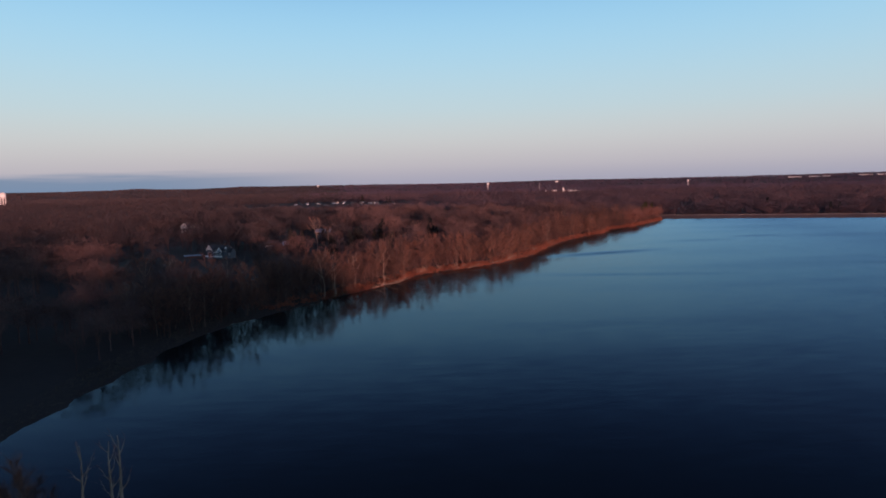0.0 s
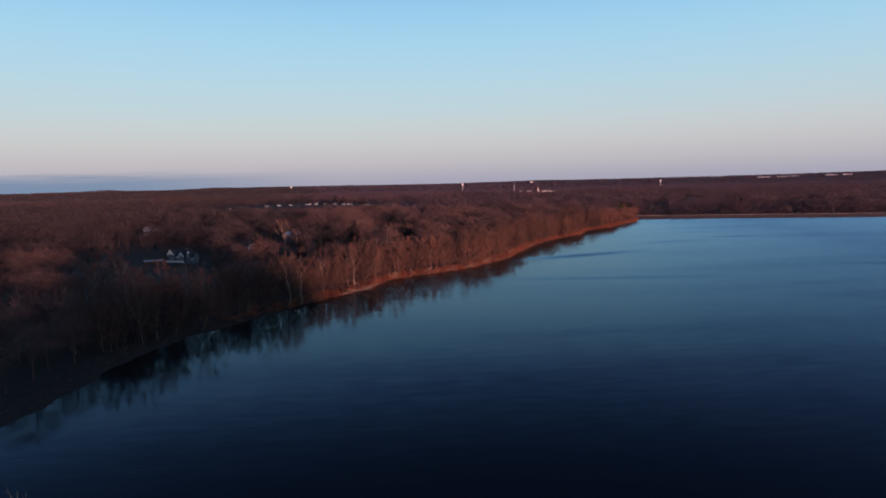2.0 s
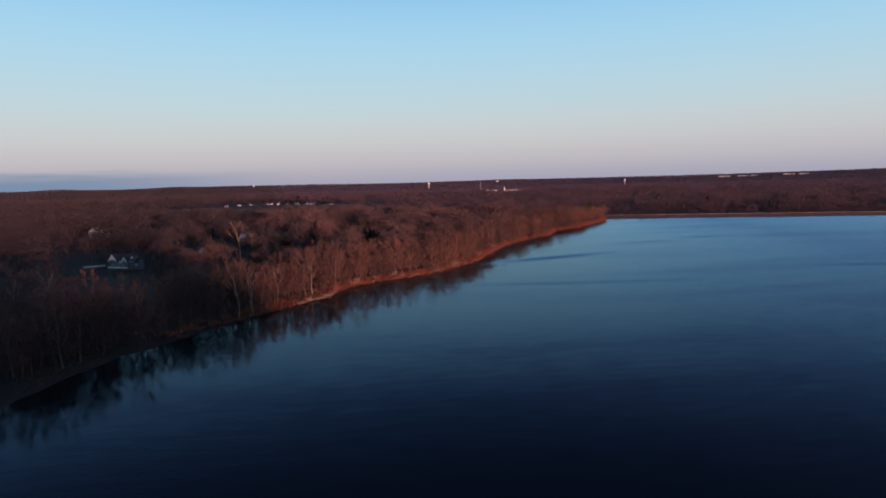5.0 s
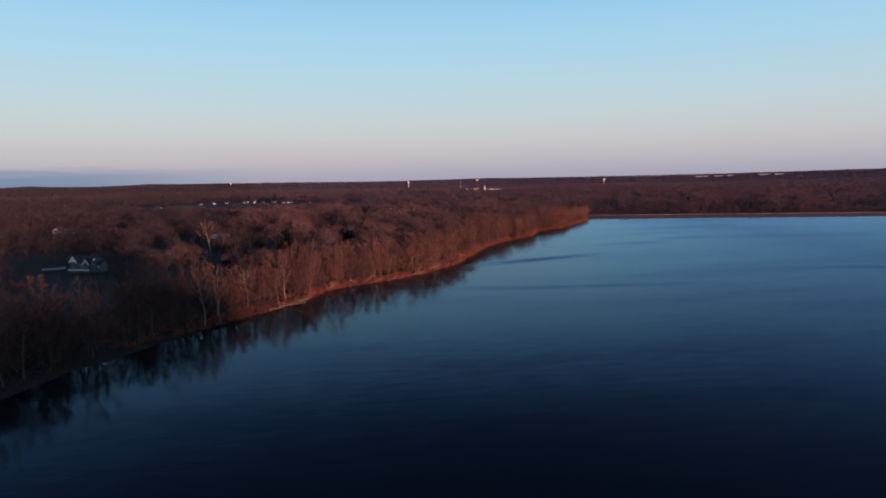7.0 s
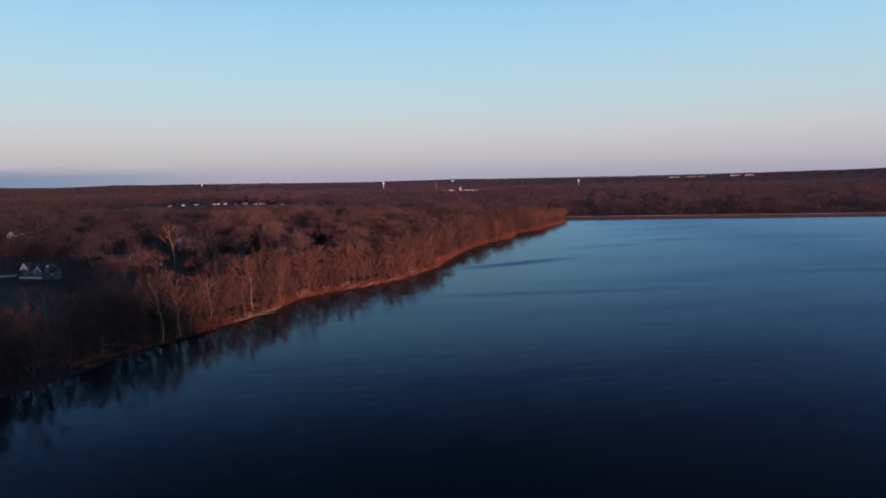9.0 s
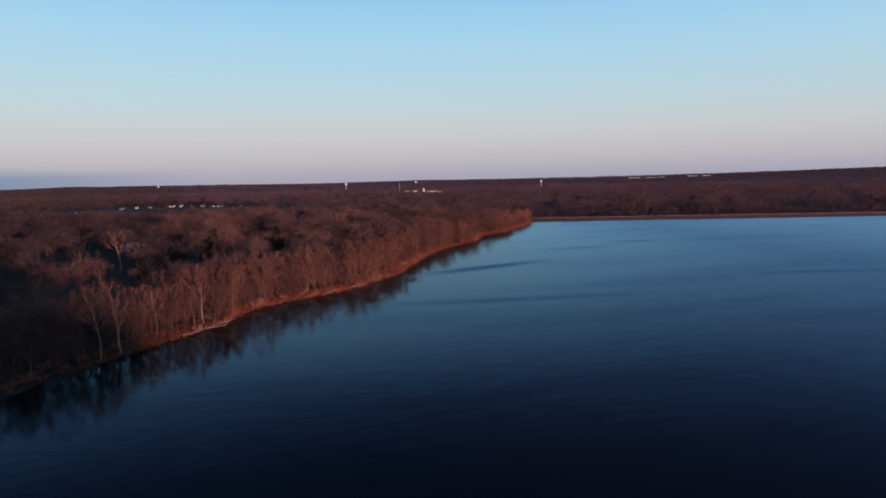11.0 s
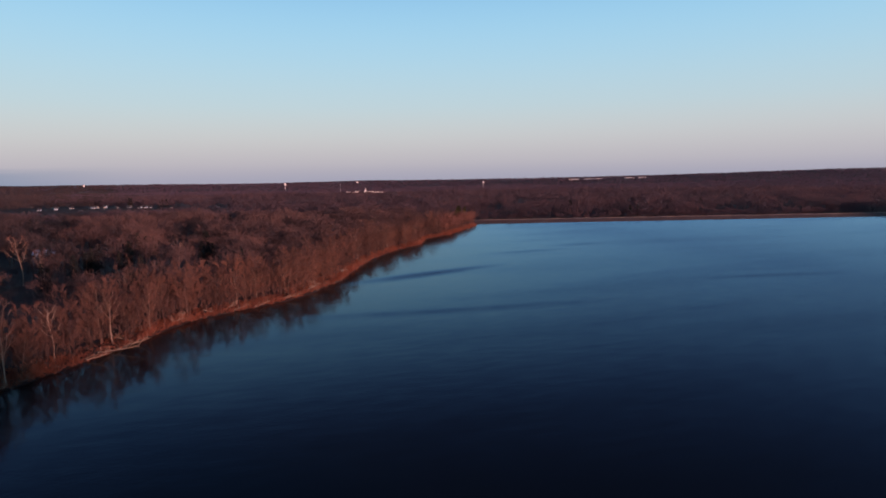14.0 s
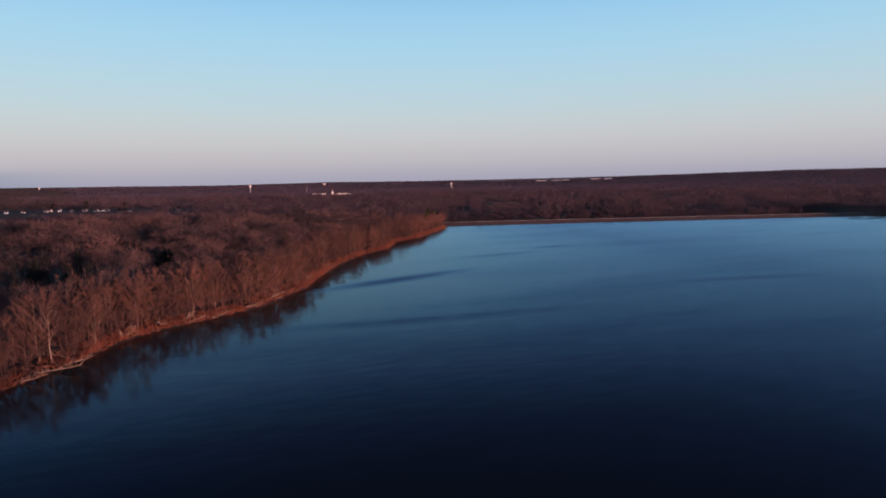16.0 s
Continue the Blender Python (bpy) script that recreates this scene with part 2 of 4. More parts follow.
# fine broken ripples over the open water
fine_map, fine_n, fine_k, fine_o = n.new("ShaderNodeMapping"), n.new("ShaderNodeTexNoise"), n.new("ShaderNodeMath"), n.new("ShaderNodeMath")
fine_map.inputs["Scale"].default_value = (0.09, 0.30, 1)
fine_n.inputs["Scale"].default_value, fine_n.inputs["Detail"].default_value = 1.0, 5
l.new(geo.outputs["Position"], fine_map.inputs["Vector"])
l.new(fine_map.outputs[0], fine_n.inputs["Vector"])
fine_k.operation, fine_o.operation = "SUBTRACT", "MULTIPLY_ADD"
fine_k.inputs[1].default_value = 0.5
l.new(fine_n.outputs["Fac"], fine_k.inputs[0])
fine_o.inputs[1].default_value = 0.045
l.new(fine_k.outputs[0], fine_o.inputs[0])
l.new(open_k.outputs[0], fine_o.inputs[2])
l.new(fine_o.outputs[0], gust.inputs[2])
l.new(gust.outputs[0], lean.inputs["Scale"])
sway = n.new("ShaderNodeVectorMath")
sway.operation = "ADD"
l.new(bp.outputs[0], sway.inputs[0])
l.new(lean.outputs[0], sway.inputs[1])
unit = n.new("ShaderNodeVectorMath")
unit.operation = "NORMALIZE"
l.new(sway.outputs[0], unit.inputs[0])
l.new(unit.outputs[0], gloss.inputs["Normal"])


# ---- mesh helpers ----
def arrays(name, verts, tris, mat):
    """A mesh from arrays of corners and triangles."""
    me = bpy.data.meshes.new(name)
    verts, tris = np.asarray(verts, "f").reshape(-1, 3), np.asarray(tris, "i").reshape(-1, 3)
    me.vertices.add(len(verts))
    me.vertices.foreach_set("co", verts.ravel())
    me.loops.add(tris.size)
    me.loops.foreach_set("vertex_index", tris.ravel())
    me.polygons.add(len(tris))
    me.polygons.foreach_set("loop_start", np.arange(0, tris.size, 3, dtype="i"))
    me.materials.append(mat)
    me.update(calc_edges=True)
    return me


def part(name, bm, mat, parent, label=""):
    """One bmesh as one mesh object under a thing or a part."""
    me = bpy.data.meshes.new(name)
    bm.to_mesh(me)
    bm.free()
    me.materials.append(mat)
    ob = new(name, me)
    ob.parent = parent
    return tagged(ob, label)


def box(bm, x0, x1, y0, y1, z0, z1):
    v = [bm.verts.new(c) for c in ((x0, y0, z0), (x1, y0, z0), (x1, y1, z0), (x0, y1, z0), (x0, y0, z1), (x1, y0, z1), (x1, y1, z1), (x0, y1, z1))]
    for f in ((3, 2, 1, 0), (4, 5, 6, 7), (0, 1, 5, 4), (1, 2, 6, 5), (2, 3, 7, 6), (3, 0, 4, 7)):
        bm.faces.new([v[i] for i in f])


def lathe(bm, rows, sides=20, at=(0, 0)):
    """A turned form from (radius, height) rows."""
    rings = [[bm.verts.new((at[0] + r * math.cos(a), at[1] + r * math.sin(a), z)) for a in [2 * math.pi * k / sides for k in range(sides)]] for r, z in rows]
    for lo, hi in zip(rings, rings[1:]):
        for k in range(sides):
            bm.faces.new((lo[k], lo[(k + 1) % sides], hi[(k + 1) % sides], hi[k]))
    bm.faces.new(rings[0][::-1])
    bm.faces.new(rings[-1])


class Bundle:
    """Collects tapered tubes and slivers as triangles."""

    def __init__(self):
        self.v, self.t, self.n = [], [], 0

    def tube(self, pts, radii, sides=5):
        rings = []
        for k, p in enumerate(pts):
            d = (pts[min(k + 1, len(pts) - 1)] - pts[max(k - 1, 0)]).normalized()
            s = d.orthogonal().normalized()
            u = d.cross(s)
            rings.append(self.n)
            for j in range(sides):
                a = 2 * math.pi * j / sides
                self.v.append(p + (s * math.cos(a) + u * math.sin(a)) * radii[k])
            self.n += sides
        for lo, hi in zip(rings, rings[1:]):
            for j in range(sides):
                a, c = lo + j, lo + (j + 1) % sides
                d, e = hi + j, hi + (j + 1) % sides
                self.t += [(a, c, e), (a, e, d)]

    def sliver(self, p, q, w):
        s = (q - p).orthogonal().normalized() * w
        s.rotate(Matrix.Rotation(random.uniform(0, 6.28), 3, (q - p).normalized()))
        self.v += [p - s, p + s, q]
        self.t.append((self.n, self.n + 1, self.n + 2))
        self.n += 3

    def mesh(self, name, mat):
        return arrays(name, [tuple(p) for p in self.v], self.t, mat)


def rnd(a, b):
    return random.uniform(a, b)


# ---- plan of the lake ----
SHORE = [(-150, 40), (-146, 62), (-139, 84), (-140, 104), (-139, 128), (-137, 156), (-135, 180), (-133, 204), (-130, 228), (-124, 247), (-113, 266), (-101, 287), (-93, 300),
         (-84, 311), (-74, 326), (-64, 342), (-56, 356), (-50, 369), (-43, 381), (-28, 394), (-8, 407), (11, 424), (27, 450), (37.5, 466.5), (56, 512.5),
         (76.5, 555), (104, 602), (140, 640), (160, 690), (196, 722), (228, 768), (262, 815), (283, 855)]
DAM_A, DAM_B = Vector((283, 855)), Vector((815, 699))
REST = [(815, 699), (850, 640), (860, 520), (800, 330), (690, 120), (520, -60), (330, -90), (160, -70), (60, -30), (10, 20), (-34, 48), (-62, 76), (-92, 88), (-112, 78), (-128, 52), (-140, 36)]
LAKE = np.array(SHORE + REST, float)


def shore_distance(x, y):
    """Metres to the waterline: positive on land."""
    x, y = np.asarray(x, float), np.asarray(y, float)
    best, inside = np.full(x.shape, 1e9), np.zeros(x.shape, bool)
    for (x0, y0), (x1, y1) in zip(LAKE, np.roll(LAKE, -1, 0)):
        dx, dy = x1 - x0, y1 - y0
        k = np.clip(((x - x0) * dx + (y - y0) * dy) / (dx * dx + dy * dy), 0, 1)
        best = np.minimum(best, np.hypot(x - x0 - k * dx, y - y0 - k * dy))
        if dy:
            inside ^= ((y0 > y) != (y1 > y)) & (x < dx * (y - y0) / dy + x0)
    return np.where(inside, -best, best)


def smooth(v, a, b):
    k = np.clip((v - a) / (b - a), 0, 1)
    return k * k * (3 - 2 * k)


def swell(x, y, size, seed):
    """Gentle rolling, -1 to 1."""
    a = np.sin(x / size + seed) * np.cos(y / (size * 1.3) - seed * 2.1)
    return 0.6 * a + 0.4 * np.sin((x * 0.7 + y * 0.9) / (size * 0.6) + seed * 3.3)


DAM_DIR = (DAM_B - DAM_A).normalized()
DAM_OUT = Vector((-DAM_DIR.y, DAM_DIR.x))       # away from the water


def height(x, y):
    x, y = np.asarray(x, float), np.asarray(y, float)
    d = shore_distance(x, y) + 1.6 * swell(x, y, 6, 1.0) + 1.0 * swell(x, y, 2.7, 4.0)
    r = np.hypot(x + 30, y - 40)
    az = np.degrees(np.arctan2(x + 30, y - 40))
    land = 0.05 + 1.1 * (1 - np.exp(-np.maximum(d, 0) / 5)) + 4.5 * smooth(d, 5, 170) + 1.6 * swell(x, y, 90, 2.0) * smooth(d, 20, 120)
    land = land + 38 * smooth(r, 3500, 4800) + 7 * swell(x, y, 380, 5.0) * smooth(r, 1500, 4200)
    land = land + 32 * smooth(az, 29, 52) * (1 - smooth(az, 100, 140)) * smooth(r, 2200, 4600)
    land = land + (41 + 6 * smooth(-x, -110, -30) + 12 * np.exp(-((x - 203) / 24) ** 2) + 13 * np.exp(-((x - 162) / 21) ** 2) + 9 * np.exp(-((x - 221) / 12) ** 2) + 9 * np.exp(-((x - 55) / 24) ** 2) + 8 * np.sin(x / 15) + 6 * np.sin(x / 6.1 + 1)) * smooth(-x, -292, -204) * (1 - smooth(-x, 420, 700)) * np.exp(-((y + 235 + 0.3 * x) / 85) ** 2)     # unseen ridge behind the near shore, added and shaped to shade the western side
    land = land + 11 * np.exp(-((x + 255) / 200) ** 2 - ((y - 1385) / 70) ** 2) + 9 * np.exp(-((x - 450) / 150) ** 2 - ((y - 2460) / 90) ** 2)     # knolls under the far streets
    land = land + smooth(r, 3600, 4500) * (9 * np.exp(-((az + 25.2) / 1.5) ** 2) + 9 * np.exp(-((az + 16.9) / 1.2) ** 2) - 3 * smooth(-az, 18, 24))     # low hills on the skyline
    bed = np.maximum(-4.0, 0.22 * np.minimum(d, 0)) - 0.02
    return np.where(d > 0, land, bed)


# ---- ground ----
def axis(fine0, fine1, step, far):
    a = list(np.arange(fine0, fine1, step))
    s = step
    while a[-1] < far:
        s *= 1.14
        a.append(a[-1] + s)
    s = step
    while a[0] > -far:
        s *= 1.14
        a.insert(0, a[0] - s)
    return np.array(a)


gx, gy = axis(-210, 300, 3.5, 4950), axis(30, 880, 3.5, 4950)
gy = np.unique(np.concatenate([gy[(gy < -430) | (gy > 29)], np.arange(-420, 29, 11.0)]))
X, Y = np.meshgrid(gx, gy)
Z = height(X, Y)
idx = np.arange(X.size).reshape(X.shape)
a, b_, c, d_ = idx[:-1, :-1].ravel(), idx[:-1, 1:].ravel(), idx[1:, 1:].ravel(), idx[1:, :-1].ravel()
me = arrays("ground", np.stack([X, Y, Z], -1), np.concatenate([np.stack([a, b_, c], -1), np.stack([a, c, d_], -1)]), LITTER)
me.polygons.foreach_set("use_smooth", np.ones(len(me.polygons), bool))
tagged(new("ground", me), "brown leaf-littered woodland ground rolling out to the horizon", "ground", kind="structure")

bm = bmesh.new()
bm.faces.new([bm.verts.new((x, y, 0)) for x, y in ((-260, -220), (960, -220), (960, 960), (-260, 960))])
me = bpy.data.meshes.new("water")
bm.to_mesh(me)
bm.free()
me.materials.append(WATER)
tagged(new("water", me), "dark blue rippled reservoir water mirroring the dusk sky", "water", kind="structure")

# ---- trees ----
def bare_tree(seed, tall, spread, limbs=12, forks=5, twigs=13, low=0.35, fan=0.6, fine=1.0, stout=1.0):
    """Trunk with limbs, and a crown of twigs, as two meshes of unit-real size."""
    random.seed(seed)
    wood, crown = Bundle(), Bundle()
    lean = Vector((rnd(-0.05, 0.05), rnd(-0.05, 0.05), 1))
    bend = Vector((rnd(-0.6, 0.6), rnd(-0.6, 0.6), 0))
    stem = [lean * (tall * 0.86 * k / 6) + bend * math.sin(k * 0.9) for k in range(7)]
    stem[0].z = -0.5
    r0 = (tall * 0.009 + 0.03) * stout
    wood.tube(stem, [r0 * (1.25 if k == 0 else 1 - 0.14 * k) for k in range(7)], 6)
    for i in range(limbs):
        k = low + (0.97 - low) * (i + rnd(0, 0.8)) / limbs
        base = stem[int(k * 6)].lerp(stem[min(int(k * 6) + 1, 6)], k * 6 % 1)
        a = i * 2.4 + rnd(-0.5, 0.5)
        out = Vector((math.cos(a), math.sin(a), 0))
        reach = spread * (1.05 - 0.55 * abs(k - 0.6) / 0.4) * rnd(0.75, 1.1)
        rise = reach * rnd(0.7, 1.3) * (fan + 0.5 * k)
        tip = base + out * reach + Vector((0, 0, rise))
        mid = base.lerp(tip, 0.5) + out * reach * 0.10 - Vector((0, 0, rise * 0.08))
        rl = r0 * (0.52 - 0.28 * k)
        wood.tube([base, mid, tip], [rl, rl * 0.6, 0.025], 4)
        for j in range(forks):
            f = 0.35 + 0.6 * (j + rnd(0, 0.6)) / forks
            p = base.lerp(mid, f * 2) if f < 0.5 else mid.lerp(tip, f * 2 - 1)
            turn = Vector((math.cos(a + rnd(-1.3, 1.3)), math.sin(a + rnd(-1.3, 1.3)), rnd(0.3, 1.6))).normalized()
            q = p + turn * reach * rnd(0.35, 0.65)
            wood.tube([p, q], [rl * 0.45, 0.02], 3)
            for _ in range(twigs):
                s = p.lerp(q, rnd(0.25, 1.0))
                w = (turn + Vector((rnd(-0.9, 0.9), rnd(-0.9, 0.9), rnd(-0.2, 0.9)))).normalized()
                crown.sliver(s, s + w * rnd(0.8, 2.4), rnd(0.025, 0.06) * fine)
        for _ in range(twigs):
            w = ((tip - mid).normalized() + Vector((rnd(-0.8, 0.8), rnd(-0.8, 0.8), rnd(-0.1, 0.8)))).normalized()
            crown.sliver(tip, tip + w * rnd(0.8, 2.0), rnd(0.03, 0.07) * fine)
    return wood, crown


def conifer(seed, tall):
    random.seed(seed)
    wood, crown = Bundle(), Bundle()
    wood.tube([Vector((0, 0, -0.4)), Vector((0, 0, tall * 0.5)), Vector((0.1, 0, tall * 0.97))], [0.28, 0.17, 0.03], 6)
    for i in range(34):
        k = 0.12 + 0.86 * i / 34
        reach = tall * 0.21 * (1.03 - k) * rnd(0.8, 1.2) + 0.3
        for j in range(5):
            a = i * 1.9 + j * 1.257 + rnd(-0.3, 0.3)
            p = Vector((0, 0, tall * k))
            q = p + Vector((math.cos(a) * reach, math.sin(a) * reach, -reach * rnd(0.0, 0.35)))
            for f in (0.35, 0.6, 0.8, 1.0):
                s = p.lerp(q, f)
                crown.sliver(s, s + Vector((rnd(-0.9, 0.9), rnd(-0.9, 0.9), rnd(-0.7, 0.2))), rnd(0.16, 0.3))
            crown.sliver(p, q, 0.22)
    return wood, crown


def tree_thing(name, wood, crown, bark, leaf, label, category="tree"):
    """A tree standing at the origin: an Empty with its trunk and crown."""
    root = tagged(new(name), label, category)
    for nm, me in (("trunk", wood.mesh("trunk", bark)), ("crown", crown.mesh("crown", leaf))):
        o = new(nm, me)
        o.parent = root
    return root


def spots(x0, x1, y0, y1, step, seed):
    """Jittered places on a grid."""
    rng = np.random.default_rng(seed)
    gx_, gy_ = np.meshgrid(np.arange(x0, x1, step), np.arange(y0, y1, step))
    p = np.stack([gx_.ravel(), gy_.ravel()], -1) + rng.uniform(-0.48, 0.48, (gx_.size, 2)) * step
    return p, rng


# Open ground in the woods: centre, half-lengths, turn in degrees.
CLEARINGS = [(-78, 455, 26, 22, 0), (-104, 565, 20, 34, 0), (-129, 480, 9, 9, 0), (-158, 520, 28, 20, 0), (-141, 470, 27, 18, -20), (-120, 440, 17, 12, 0), (-86, 468, 9, 12, 0), (-97, 580, 15, 13, 0), (-64, 500, 10, 9, 0), (-194, 430, 33, 30, -20), (-182, 404, 20, 22, 0), (-228, 458, 16, 12, 8), (-302, 662, 20, 18, 0), (-262, 545, 16, 12, 0), (-128, 560, 16, 11, 0), (-133, 536, 11, 26, 0),
             (-163, 172, 14, 44, 10), (-172, 505, 20, 9, 10), (-255, 1296, 200, 52, 0), (520, 2330, 120, 130, -10), (-300, 1220, 60, 70, 0)]


# The last clump is added to keep the sun off the low grey-roofed house.
CLUMPS = [(-96, 505), (-90, 522), (-66, 455), (-59, 438), (-79, 596), (-400, 1012), (-394, 1050), (-612, 1224), (-146, 480), (-158, 494), (-230, 893), (-27, 852),
          (-12, 488), (-254, 704), (-43, 604), (-59, 411), (-41, 547), (-105, 464), (140, 791), (505, 1300), (531, 1512), (504, 985), (591, 1048), (712, 946), (516, 852),
          (250, 862), (266, 868), (-196, 1418), (-138, 1424), (-127, 546)]
fr = np.random.default_rng(12)
FIRS = [(cx + float(fr.uniform(-9, 9)), cy + float(fr.uniform(-7, 7))) for cx, cy in CLUMPS for _ in range(3)]


def open_ground(x, y):
    hit = np.zeros(x.shape, bool)
    for cx, cy in FIRS:
        hit |= np.hypot(x - cx, y - cy) < 6.5
    for cx, cy, a_, b2, t in CLEARINGS:
        c_, s_ = math.cos(radians(t)), math.sin(radians(t))
        u, v = (x - cx) * c_ + (y - cy) * s_, -(x - cx) * s_ + (y - cy) * c_
        hit |= (u / a_) ** 2 + (v / b2) ** 2 < 1
    u = (x - DAM_A.x) * DAM_DIR.x + (y - DAM_A.y) * DAM_DIR.y
    v = (x - DAM_A.x) * DAM_OUT.x + (y - DAM_A.y) * DAM_OUT.y
    return hit | ((u > -6) & (u < 560) & (v > -30) & (v < 52))


def in_view(x, y, lo=-40, hi=61):
    az = np.degrees(np.arctan2(x + 34, y + 40))
    return (az > lo) & (az < hi)


KINDS = [tree_thing("bare_tree", *bare_tree(11, 21, 5.6, limbs=15, low=0.12, twigs=20, fan=0.9), PALE_BARK, TWIG, "tall bare grey-barked broadleaf tree on the wooded lake shore"),
         tree_thing("bare_tree", *bare_tree(12, 19, 6.4, limbs=17, low=0.08, twigs=20, fan=0.7), BARK, TWIG, "broad bare russet tree with spreading twigs by the water"),
         tree_thing("bare_tree", *bare_tree(13, 23, 4.8, limbs=14, low=0.2, twigs=18, fan=1.3, stout=0.8), BARK, TWIG, "slender bare grey-brown tree with a high narrow crown"),
         tree_thing("bare_tree", *bare_tree(14, 17, 5.6, limbs=18, low=0.05, twigs=20, fan=0.8), BARK, TWIG, "low-branched bare reddish tree on the bank"),
         tree_thing("bare_tree", *bare_tree(15, 22, 4.8, limbs=12, low=0.3, twigs=9, fan=1.5), PALE_BARK, TWIG, "pale-barked bare sycamore tree with sparse twigs on the shore"),
         tree_thing("bare_tree", *bare_tree(16, 20, 6.0, limbs=16, low=0.1, twigs=20), BARK, TWIG, "bare grey-brown tree with a rounded twiggy crown")]
for k in KINDS:
    tagged(k, group="shore trees")

p, rng = spots(-190, 300, 225, 880, 6.3, 3)
d = shore_distance(p[:, 0], p[:, 1])
sh = p[(d > 3.0) & (d < 23) & ~open_ground(p[:, 0], p[:, 1]) & (p[:, 0] < 285)]
sh = sh[np.argsort(sh[:, 1] + 0.5 * sh[:, 0])]
sh, far_shore = sh[:300], sh[300:]
hz = height(sh[:, 0], sh[:, 1])
used = [False] * len(KINDS)
for (x, y), z in zip(sh, hz):
    k = int(rng.choice(len(KINDS), p=[0.22, 0.2, 0.2, 0.16, 0.08, 0.14]))
    s = rng.uniform(0.55, 1.08)
    m = pose(x, y, z, rng.uniform(-7, 7), rng.uniform(-7, 7), rng.uniform(0, 360))
    if not used[k]:
        used[k], t_ = True, KINDS[k]
        t_.matrix_basis = m
    else:
        t_ = copy_thing(KINDS[k], m)
    t_.scale = (s, s, s * rng.uniform(0.9, 1.1))


small = None
for x, y, s in [(-112, 72, 0.9), (-108, 80, 0.8), (-118, 64, 1.0), (-103, 84, 0.75), (-122, 70, 0.9), (-115, 78, 0.85), (-101, 76, 1.0), (-110, 70, 1.1)]:
    m = pose(x, y, float(height(x, y)), 0, 0, 37 * x)
    if small is None:
        small = t_ = tree_thing("bare_tree", *bare_tree(18, 10, 3.4, limbs=14, forks=6, twigs=64, low=0.12, fine=0.2, stout=0.4), BARK, TWIG, "small reddish bare tree on the near point of the shore")
        tagged(t_, group="near point trees")
        t_.matrix_basis = m
    else:
        t_ = copy_thing(small, m)
    t_.scale = (1.35 * s, 1.35 * s, 1.5 * s)

# The trees past the shore, too many to count: one object a depth of woodland.
def unit_tree(seed, twigs, wide, limbs, trunk=True, size=1.0):
    """A tree one unit tall: a crown of several rounded lobes of twigs on a forked stem."""
    random.seed(seed)
    bw = Bundle()
    if trunk:
        bw.tube([Vector((0, 0, -0.03)), Vector((0, 0, 0.62))], [0.012, 0.006], 3)
    lobes = [(Vector((0, 0, 0.74)), 0.19)]
    for i in range(5):
        a = i * 1.257 + rnd(-0.35, 0.35)
        lobes.append((Vector((math.cos(a), math.sin(a), 0)) * rnd(0.13, 0.2) + Vector((0, 0, rnd(0.42, 0.7))), rnd(0.11, 0.17)))
    for i in range(limbs):
        p0 = Vector((0, 0, rnd(0.2, 0.5)))
        c_, r = lobes[i % len(lobes)]
        bw.sliver(p0, c_ + Vector((rnd(-r, r), rnd(-r, r), rnd(0, r))) * 0.8, min(0.007, wide * 1.2))
    for i in range(twigs):
        c_, r = lobes[i % len(lobes)]
        a, up = rnd(0, 6.28), rnd(-0.55, 1)
        flat = math.sqrt(1 - up * up)
        out = Vector((math.cos(a) * flat, math.sin(a) * flat, up))
        w = (out + Vector((rnd(-0.45, 0.45), rnd(-0.45, 0.45), rnd(-0.05, 0.6)))).normalized()
        s = c_ + out * r * rnd(0.15, 0.9)
        bw.sliver(s, s + w * rnd(0.05, 0.12) * size, wide * rnd(0.7, 1.4))
    return np.array([tuple(q) for q in bw.v]), np.array(bw.t)


